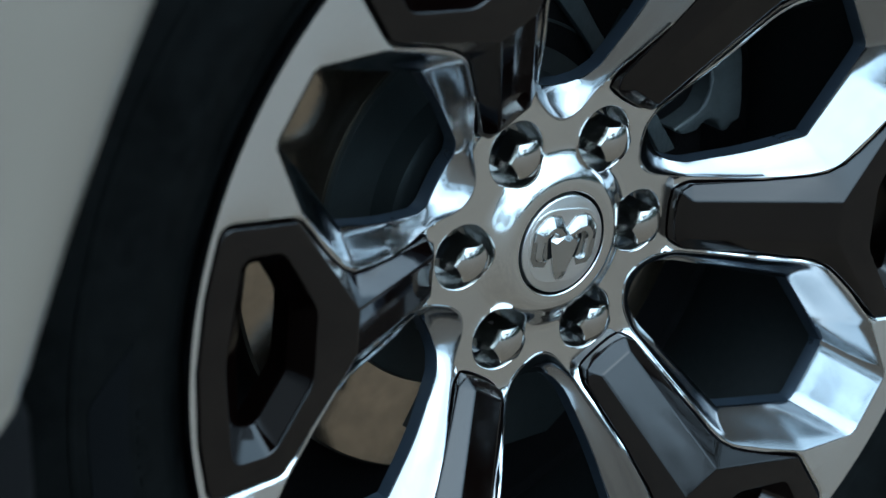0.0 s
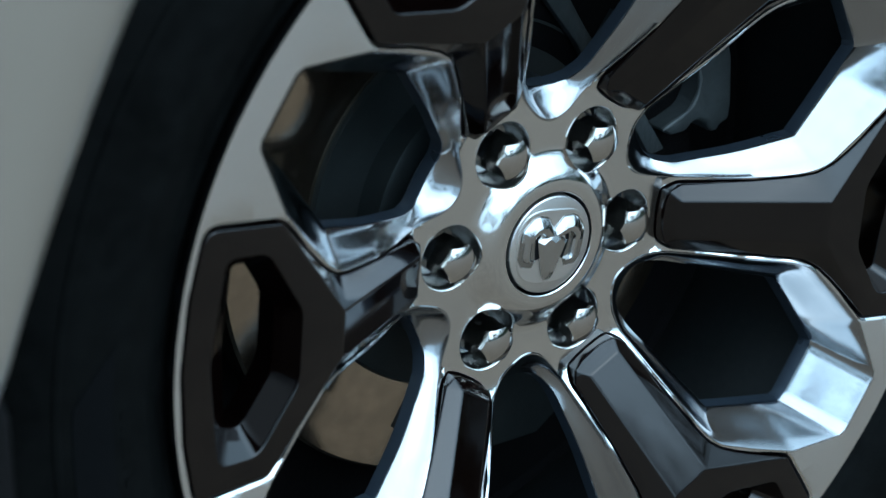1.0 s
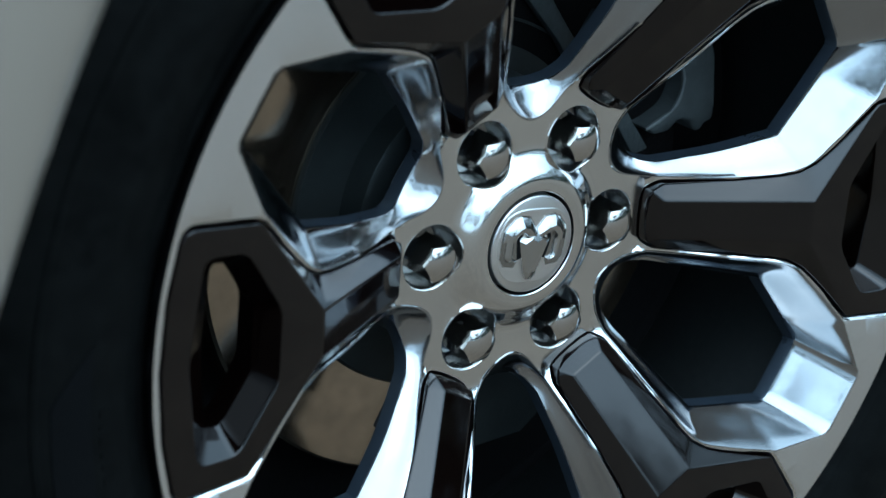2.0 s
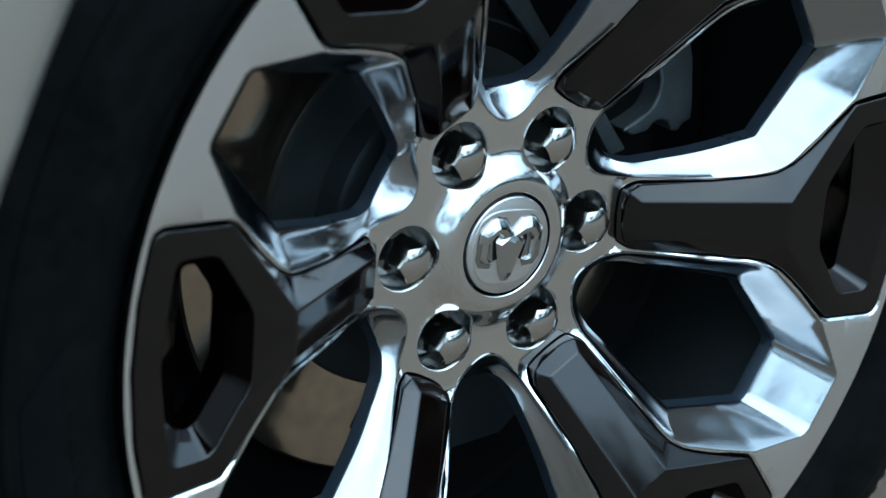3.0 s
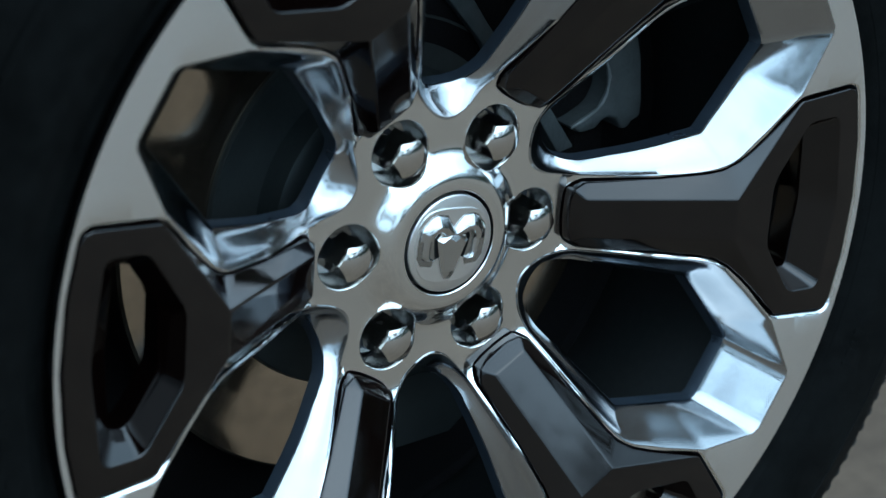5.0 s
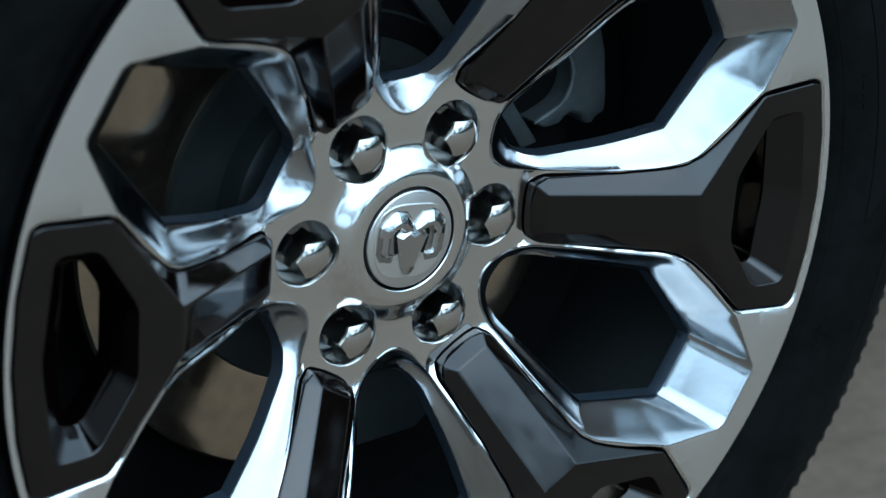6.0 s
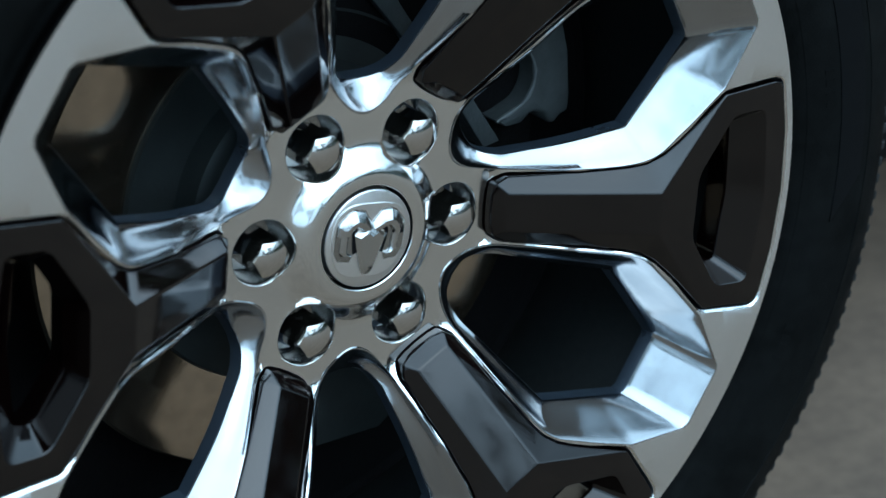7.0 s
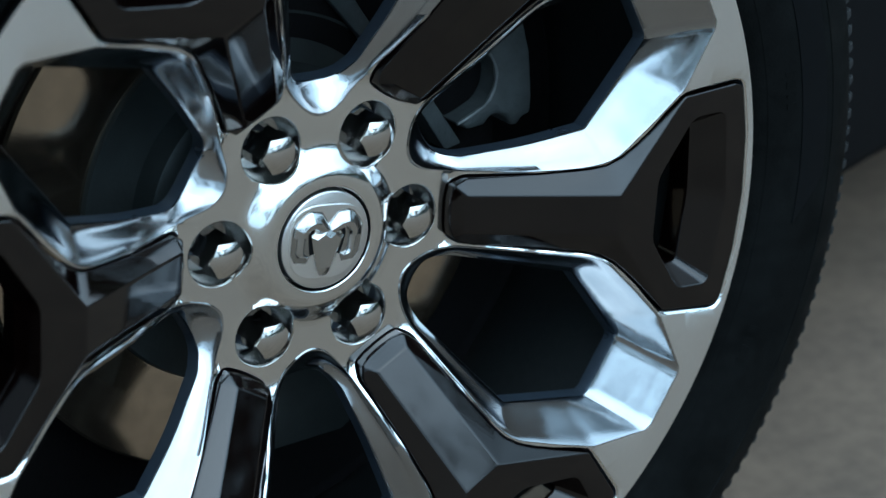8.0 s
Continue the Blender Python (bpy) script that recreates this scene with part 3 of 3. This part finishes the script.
def build_slot_shade(side):
    """Thin black slab for the shade of the slot between the curl and the middle of the emblem."""
    bm = bmesh.new()
    ring_ = [(9.6, 7.0), (12.2, 8.0), (13.6, 4.6), (12.6, -2.6), (11.0, -9.4), (8.4, -8.2), (11.8, 3.4)]
    a = [bm.verts.new((side * x * 0.001, -0.0003, z * 0.001)) for x, z in ring_]
    b = [bm.verts.new((side * x * 0.001, -0.00075, z * 0.001)) for x, z in ring_]
    bm.faces.new(a)
    bm.faces.new(b)
    bridge(bm, a, b)
    return bm


def build_gap_shade(side):
    """A flat darker sheet for the shade of the narrow gap round a horn of the emblem."""
    bm = bmesh.new()
    edge = [(0, 11.4), (2.2, 14.4), (6.0, 19.0), (13.8, 20.1), (18.1, 18.4), (23.5, 12.9), (25.5, 9.8), (25.8, 3.0), (25.4, -7.9), (21.8, -13.1), (13.0, -14.2), (11.2, -10.4), (12, 0), (8, 9)]
    rows = [[bm.verts.new((side * x * 0.001, -h, z * 0.001)) for x, z in edge] for h in (0.0, 0.00058)]
    bridge(bm, *rows)
    bm.faces.new(rows[1])
    return bm


for side in (1, -1):
    ob = part("emblem_gap_shade", build_gap_shade(side), POCKET, cap_ob, "thin darker sheet for the shaded gap round the emblem horn")
    ob.matrix_basis = pose(0, -(W_CAP + 0.0008), 0, 0, 6.0, 0)
    ob = part("emblem_slot_shade", build_slot_shade(side), LINER_AND_SHADE, cap_ob, "thin black piece for the shade in a slot of the emblem")
    ob.matrix_basis = pose(0, -(W_CAP + 0.0008), 0, 0, 6.0, 0)

# ---- tyre ----
TYRE = [(0.290, 0.0460), (0.296, 0.0505), (0.3005, 0.0545), (0.3035, 0.0556), (0.3060, 0.0565), (0.3085, 0.0592), (0.3160, 0.0640), (0.3166, 0.0648), (0.3245, 0.0686), (0.3330, 0.0711), (0.3395, 0.0719),
        (0.3640, 0.0712), (0.3700, 0.0700), (0.3705, 0.0706), (0.3735, 0.0695), (0.3740, 0.0684), (0.3830, 0.0650), (0.3920, 0.0612), (0.3975, 0.0580), (0.4000, 0.0545),
        (0.4030, 0.0490), (0.4080, 0.0410), (0.4120, 0.0330), (0.4150, 0.0240), (0.4172, 0.0000), (0.4172, -0.0440), (0.4165, -0.1320), (0.408, -0.1514), (0.396, -0.1672), (0.360, -0.1778), (0.310, -0.1672), (0.300, -0.1584)]


def build_tyre():
    return lathe(TYRE, 180)


tyre = part("tyre", build_tyre(), RUBBER, wheel, "black rubber tyre with treaded shoulder", sharp=20)


def build_panel():
    """A smooth raised band of the sidewall with slanted ends."""
    bm = bmesh.new()
    rows = []
    for r, lift in ((0.3402, -0.0008), (0.3406, 0.0007), (0.3520, 0.0009), (0.3634, 0.0007), (0.3638, -0.0008)):
        slant = 5.4 * (r - 0.3402) / 0.0236
        w = 0.0719 - 0.0007 * (r - 0.3395) / 0.0245 + lift
        rows.append([bm.verts.new(V(r, a, w)) for a in np.linspace(-4.9 + slant, 98 + slant, 60)])
    for a, b in zip(rows, rows[1:]):
        for i in range(len(a) - 1):
            bm.faces.new((a[i], a[i + 1], b[i + 1], b[i]))
    bm.faces.new([r[0] for r in rows])
    bm.faces.new([r[-1] for r in rows])
    return bm


for turn in (0, 180):
    ob = part("sidewall_band", build_panel(), SMOOTH_RUBBER, tyre, "smooth raised sidewall band with slanted ends")
    ob.matrix_basis = pose(0, 0, 0, 0, -turn, 0)


def build_mark(length):
    """A small raised bar moulded into the sidewall."""
    bm = bmesh.new()
    rows = []
    for r, lift in ((0.3282, -0.0006), (0.3286, 0.0005), (0.3350, 0.0005), (0.3354, -0.0006)):
        w = 0.0697 + (r - 0.3282) * 0.26 + lift
        rows.append([bm.verts.new(V(r, a, w)) for a in (-length / 2, length / 2)])
    for a, b in zip(rows, rows[1:]):
        bm.faces.new((a[0], a[1], b[1], b[0]))
    bm.faces.new([r[0] for r in rows])
    bm.faces.new([r[1] for r in rows])
    return bm


for i, (a, length) in enumerate(((14, 0.5), (12.6, 0.9), (11.2, 0.5), (9.9, 0.7), (-18, 0.8), (-19.4, 0.5), (-20.6, 0.9), (-22, 0.4), (182, 0.8), (183.4, 0.5), (184.7, 0.9), (186.2, 0.6), (187.4, 0.5), (189, 0.9))):
    ob = part("sidewall_mark", build_mark(length), RUBBER, tyre, "faint raised moulded bar")
    ob.matrix_basis = pose(0, 0, 0, 0, -a, 0)


def build_block():
    bm = bmesh.new()
    prof = [(0.3965, 0.0582), (0.4010, 0.0570), (0.4062, 0.0525), (0.4085, 0.0466), (0.4096, 0.0405), (0.4000, 0.0405)]
    rings = []
    for a, tap in ((-0.46, 0.0), (-0.34, 1.0), (0.26, 1.0), (0.38, 0.0)):
        rings.append([bm.verts.new(V(r if tap or i in (0, 5) else r - 0.0012, a + (w - 0.0588) * 35, w)) for i, (r, w) in enumerate(prof)])
    for a, b in zip(rings, rings[1:]):
        bridge(bm, a, b)
    bm.faces.new(rings[0])
    bm.faces.new(rings[-1])
    return bm


block_mesh = None
BLOCKS = 204
for i in range(BLOCKS):
    if block_mesh is None:
        ob = part("tread_block", build_block(), TREAD, tyre)
        block_mesh = ob.data
    else:
        ob = new("tread_block", block_mesh)
        ob.parent = tyre
    ob.matrix_basis = pose(0, 0, 0, 0, 360 * i / BLOCKS, 0)

# ---- brake ----
brake = tagged(new("disc_brake"), "dark disc brake with cast caliper behind the wheel", "brake")
brake.matrix_world = pose(0, 0, ZC)
part("brake_hat", lathe([(0.030, -0.0484), (0.083, -0.0484), (0.088, -0.0510), (0.092, -0.0669), (0.120, -0.0686), (0.124, -0.0673), (0.1255, -0.0695), (0.1255, -0.0880)], 120), ROTOR, brake, "dark brake disc hat")
part("brake_disc", lathe([(0.1255, -0.0708), (0.127, -0.0704), (0.1845, -0.0704), (0.1865, -0.0722), (0.1865, -0.0933), (0.1255, -0.0933)], 144), FRICTION, brake, "worn tan-grey brake disc face")
part("splash_shield", lathe([(0.050, -0.1012), (0.256, -0.1038), (0.260, -0.0986), (0.260, -0.1074), (0.050, -0.1100)], 96), LINER_AND_SHADE, brake)


def build_slab(outline, w0, w1, bev=0.004):
    """A cast piece: an outline (mm across, mm up) extruded along the axle, its edges rounded."""
    bm = bmesh.new()
    a = [bm.verts.new((x * 0.001, -w0, z * 0.001)) for x, z in outline]
    b = [bm.verts.new((x * 0.001, -w1, z * 0.001)) for x, z in outline]
    bm.faces.new(a)
    bm.faces.new(b)
    bridge(bm, a, b)
    bmesh.ops.recalc_face_normals(bm, faces=bm.faces)
    bmesh.ops.bevel(bm, geom=list(bm.edges), offset=bev, segments=2, profile=0.5, affect="EDGES", clamp_overlap=True)
    return bm


def piston_arc(grow=0.0):
    """Edge of the round opening in the caliper, running out into a straight lower end (mm)."""
    arc = [(150 + (24 + grow) * math.cos(radians(a)), 52 + (24 + grow) * math.sin(radians(a))) for a in range(-52, 75, 14)]
    return [(142 + grow, 25 - grow), (153 + grow, 28.5 - grow)] + arc


def caliper_outline():
    return piston_arc() + [(151, 78), (150, 116), (180, 108), (196, 90), (203, 62), (205, 30), (204, 18), (197, 17), (193, 12), (187, 13), (184, 20), (176, 24), (170, 23), (165, 18), (152, 18)]


part("caliper", build_slab(caliper_outline(), -0.0484, -0.1056), CAST, brake, "rough grey cast brake caliper", sharp=40)
part("caliper_piston_housing", build_slab([(148 + 27 * math.cos(radians(a)), 52 + 27 * math.sin(radians(a))) for a in range(0, 360, 20)], -0.0634, -0.1056, 0.002), LINER_AND_SHADE, brake)


def build_rib():
    """A scuffed bead along the edge of the piston opening."""
    bm = bmesh.new()
    path = [Vector((x * 0.001, 0.0486, z * 0.001)) for x, z in piston_arc(0.8)]
    rings = []
    for i, c in enumerate(path):
        d = (path[min(i + 1, len(path) - 1)] - path[max(i - 1, 0)]).normalized()
        out = Vector((d.z, 0, -d.x))
        size = 0.0013 + 0.0004 * math.sin(i * 2.3)
        rings.append([bm.verts.new(c + (out * math.cos(q) + Vector((0, -1, 0)) * math.sin(q)) * size) for q in np.linspace(0, 2 * math.pi, 8, endpoint=False)])
    for a, b in zip(rings, rings[1:]):
        bridge(bm, a, b)
    bm.faces.new(rings[0])
    bm.faces.new(rings[-1])
    return bm


part("caliper_bead", build_rib(), CAST_EDGE, brake, "bare metal edge of the caliper")
part("caliper_bracket", build_slab([(98, 66), (111, 66), (148, 9), (134, 7)], -0.0500, -0.0900, 0.002), CAST, brake)
# two added plates: they stand for the shade that hides parts of the disc
part("disc_shade_plate", build_slab([(-27, 98), (6, 102), (40, 94), (68, 76), (92, 52), (104, -22), (186, -26), (190, 100), (80, 190), (-30, 195)], -0.0678, -0.0700, 0.001), LINER_AND_SHADE, brake, "dark plate added over the brake disc to stand for shade")
part("disc_shade_plate", build_slab([(-8, -100), (75, -100), (112, -150), (60, -186), (-16, -184)], -0.0678, -0.0700, 0.001), ROTOR, brake, "dark plate added over the brake disc to stand for shade")
part("steering_arm", build_slab([(12, 178), (20, 165), (48, 129), (74, 96), (88, 72), (104, 74), (83, 103), (69, 125), (41, 165), (34, 180)], -0.0590, -0.0670, 0.002), CAST, brake, "dusty grey cast arm behind the wheel")

# ---- truck body round the wheel (the wheel is steered 15 degrees out of its line) ----
truck = tagged(new("pickup_truck"), "light silver pickup truck body over the wheel", "truck")
truck.matrix_world = pose(-0.012, 0, ZC, 0, 0, 15)
SIDE = -0.080
R_ARCH = 0.485


def build_fender():
    """Side panel with a round arch; its lower edge stops above the dark sill."""
    bm = bmesh.new()
    arch = [(R_ARCH * math.cos(radians(a)), 0.002 + R_ARCH * math.sin(radians(a))) for a in np.linspace(12, 146.6, 52)]
    arch += [(0.6047 + 1.2093 * math.cos(radians(a)), -0.3959 + 1.2093 * math.sin(radians(a))) for a in np.linspace(147.4, 154.2, 9)]
    arch += [(-0.4868, 0.1270), (-0.4890, 0.1250)]
    outer = []
    for x, z in arch:
        outer.append((x, z))
    tops = [(max(-1.1, min(0.9, x * 2.6)), 0.75 if z > 0.3 or x > 0 else max(-0.10, 0.75 - 6.0 * (0.3 - z))) for x, z in arch]
    tops[-1] = (arch[-1][0] - 0.35, arch[-1][1] - 0.28)
    crown = lambda z: 0.55 * max(0.0, z - 0.27) ** 2
    rows = []
    for t in (0.0, 0.02, 0.06, 0.15, 0.3, 0.5, 0.75, 1.0):
        row = []
        for (x, z), (tx, tz) in zip(outer, tops):
            px, pz = x + (tx - x) * t, z + (tz - z) * t
            lip = -0.004 if 0.01 < t < 0.1 else 0.0
            row.append(bm.verts.new((px, SIDE + lip + crown(pz), pz)))
        rows.append(row)
    lip_row = [bm.verts.new((x * 0.985, SIDE + 0.012, z * 0.985)) for x, z in outer]
    lip2 = [bm.verts.new((x * 0.985, SIDE + 0.035, z * 0.985)) for x, z in outer]
    for a, b in zip([lip2, lip_row] + rows, [lip_row] + rows):
        for i in range(len(a) - 1):
            bm.faces.new((a[i], a[i + 1], b[i + 1], b[i]))
    return bm


part("fender", build_fender(), PAINT, truck, "light silver painted fender with wheel arch", sharp=50)


def box(bm, x0, x1, y0, y1, z0, z1, bev=0.0):
    r = bmesh.ops.create_cube(bm, size=1)
    for v in r["verts"]:
        v.co = Vector((x0 + (x1 - x0) * (v.co.x + 0.5), y0 + (y1 - y0) * (v.co.y + 0.5), z0 + (z1 - z0) * (v.co.z + 0.5)))
    if bev:
        es = list({e for v in r["verts"] for e in v.link_edges})
        bmesh.ops.bevel(bm, geom=es, offset=bev, segments=3, profile=0.5, affect="EDGES")
    return bm


def build_liner():
    bm = bmesh.new()
    rows = []
    for y in (SIDE + 0.03, 0.0, 0.15, 0.30):
        rows.append([bm.verts.new((0.487 * math.cos(radians(a)), y, 0.487 * math.sin(radians(a)))) for a in np.linspace(-10, 195, 64)])
    for a, b in zip(rows, rows[1:]):
        for i in range(63):
            bm.faces.new((a[i], a[i + 1], b[i + 1], b[i]))
    bm.faces.new(rows[-1])
    return bm


part("wheel_liner", build_liner(), LINER_AND_SHADE, truck, "black plastic wheel housing liner", sharp=50)
part("bumper_valance", box(bmesh.new(), -1.1, -0.47, SIDE + 0.004, SIDE + 0.30, -0.16, 0.12, 0.02), CLADDING, truck, "dark plastic bumper valance")
part("underbody", box(bmesh.new(), -1.05, 3.2, 0.33, 1.85, -0.19, 0.10, 0.03), LINER_AND_SHADE, truck, "dark underside of the truck")
# out-of-view block under the sill, added to shade the ground beside the wheel
part("sill_shade_block", box(bmesh.new(), 0.64, 3.2, 0.02, 0.34, -0.205, 0.08, 0.02), LINER_AND_SHADE, truck, "dark unseen block under the sill, added to shade the ground")
part("body_shell", box(bmesh.new(), -1.1, 3.2, 0.32, 1.95, 0.09, 0.75, 0.06), PAINT, truck, "light silver painted truck body")
part("fender_top", box(bmesh.new(), -1.1, 0.94, 0.05, 0.335, 0.70, 0.752, 0.015), PAINT, truck, "light silver painted top of the fender")
part("door", box(bmesh.new(), 0.95, 3.2, SIDE + 0.02, 0.32, -0.06, 0.75, 0.04), PAINT, truck, "light silver painted door side")

# ---- ground ----
bm = bmesh.new()
bmesh.ops.create_grid(bm, x_segments=40, y_segments=40, size=400)
ground = tagged(obj("ground", bm, CONCRETE, None, "", flip=False), "grey-brown weathered concrete yard ground", "ground", kind="structure")


# ---- trees beyond the yard: some seen mirrored in the metal, others added to darken it ----
LEAF = mat("tree_leaves", (0.045, 0.065, 0.025), 0.7, 0.0, grain=0.5, scale=3, blotch=0.5)
BARK = mat("tree_bark", (0.09, 0.07, 0.05), 0.9, 0.0, grain=0.4, scale=20, blotch=2, bump=0.5, bump_scale=30)


def make_tree(seed):
    rng = random.Random(seed)
    tree = tagged(new("tree"), "leafy dark green broad tree beyond the yard", "tree", group="trees beyond the yard")
    bm = bmesh.new()
    tips = []

    def limb(a, b, r0, r1, n=7):
        d = (b - a).normalized()
        side = d.orthogonal().normalized()
        up = d.cross(side)
        rings = []
        for t in (0, 0.5, 1):
            c, r = a.lerp(b, t), r0 + (r1 - r0) * t
            rings.append([bm.verts.new(c + (side * math.cos(2 * math.pi * i / n) + up * math.sin(2 * math.pi * i / n)) * r) for i in range(n)])
        for p, q in zip(rings, rings[1:]):
            bridge(bm, p, q)

    limb(Vector((0, 0, 0)), Vector((0.1, 0, 2.6)), 0.24, 0.16)
    for k in range(9):
        a = 2.4 * k + rng.uniform(-0.3, 0.3)
        tip = Vector((math.cos(a) * rng.uniform(1.2, 2.4), math.sin(a) * rng.uniform(1.2, 2.4), rng.uniform(3.6, 6.6)))
        limb(Vector((0.1, 0, 1.8 + 0.1 * k)), tip, 0.09, 0.03, 5)
        tips.append(tip)
    trunk = part("trunk", bm, BARK, tree)
    bm = bmesh.new()
    for tip in tips:
        for _ in range(5):
            c = tip + Vector((rng.gauss(0, 0.7), rng.gauss(0, 0.7), rng.gauss(0, 0.55)))
            for _ in range(34):
                p = c + Vector((rng.gauss(0, 0.38), rng.gauss(0, 0.38), rng.gauss(0, 0.3)))
                e = Euler((rng.uniform(0, 6.3), rng.uniform(0, 6.3), rng.uniform(0, 6.3))).to_matrix()
                z = rng.uniform(0.10, 0.19)
                bm.faces.new([bm.verts.new(p + e @ Vector(q) * z) for q in ((-0.5, 0, 0), (0, -0.5, 0.1), (0.6, 0, 0), (0, 0.5, 0.1))])
    part("crown", bm, LEAF, tree)
    return tree


def make_bush(seed):
    rng = random.Random(seed)
    bush = tagged(new("bush"), "dense dark green bush beyond the yard", "bush", group="bushes beyond the yard")
    bm = bmesh.new()
    for _ in range(70):
        c = Vector((rng.gauss(0, 1.3), rng.gauss(0, 0.6), rng.uniform(0.15, 2.4)))
        for _ in range(28):
            p = c + Vector((rng.gauss(0, 0.3), rng.gauss(0, 0.3), rng.gauss(0, 0.25)))
            p.z = max(0.02, p.z)
            e = Euler((rng.uniform(0, 6.3), rng.uniform(0, 6.3), rng.uniform(0, 6.3))).to_matrix()
            z = rng.uniform(0.12, 0.22)
            bm.faces.new([bm.verts.new(p + e @ Vector(q) * z) for q in ((-0.5, 0, 0), (0, -0.5, 0.1), (0.6, 0, 0), (0, 0.5, 0.1))])
    part("foliage", bm, LEAF, bush)
    return bush


hedge = make_bush(5)
hedge.matrix_world = pose(16.5, -8.0, 0, 0, 0, 60)
for i, (a, d, size) in enumerate(((-72, 21, 1.0), (-62, 19, 1.2), (-54, 20, 1.0), (-45, 18, 1.1), (-37, 19, 1.3), (-20, 18, 1.2), (-12, 19, 1.0), (-4, 18, 1.3), (5, 20, 1.1), (14, 19, 1.2), (-82, 22, 1.1), (-93, 21, 1.0))):
    c = copy_thing(hedge, pose(d * math.cos(radians(a)), d * math.sin(radians(a)), 0, 0, 0, a + 90))
    c.scale = (size, size, size)

first = make_tree(3)
second = make_tree(8)
first.matrix_world = pose(5.5, -24.5, 0, 0, 0, 20)
second.matrix_world = pose(14.0, -21.0, 0, 0, 0, 80)
# the tree at (-13.5, -14.5) is added to dim the sky mirrored in a bevel
for i, (x, y, size) in enumerate(((-3.0, -26.0, 1.1), (-10.4, -3.9, 1.2), (-12.6, -5.6, 1.35), (-13.5, -14.5, 1.2), (-19.0, -7.0, 0.95), (-17.5, -3.0, 0.85), (-20.5, -10.5, 1.05), (-21.0, 1.5, 0.9), (16.0, -9.0, 0.9), (18.5, -5.0, 1.0), (-11.0, -26.5, 1.1), (16.0, -13.5, 1.0), (22.0, 2.5, 1.0), (9.5, -30.0, 1.4), (20.0, -10.5, 1.1), (21.0, -1.5, 1.0), (14.0, -17.0, 1.0))):
    c = copy_thing(first if i % 2 else second, pose(x, y, 0, 0, 0, 70 * i))
    c.scale = (size, size, size)
first.scale = (1.2, 1.2, 1.2)
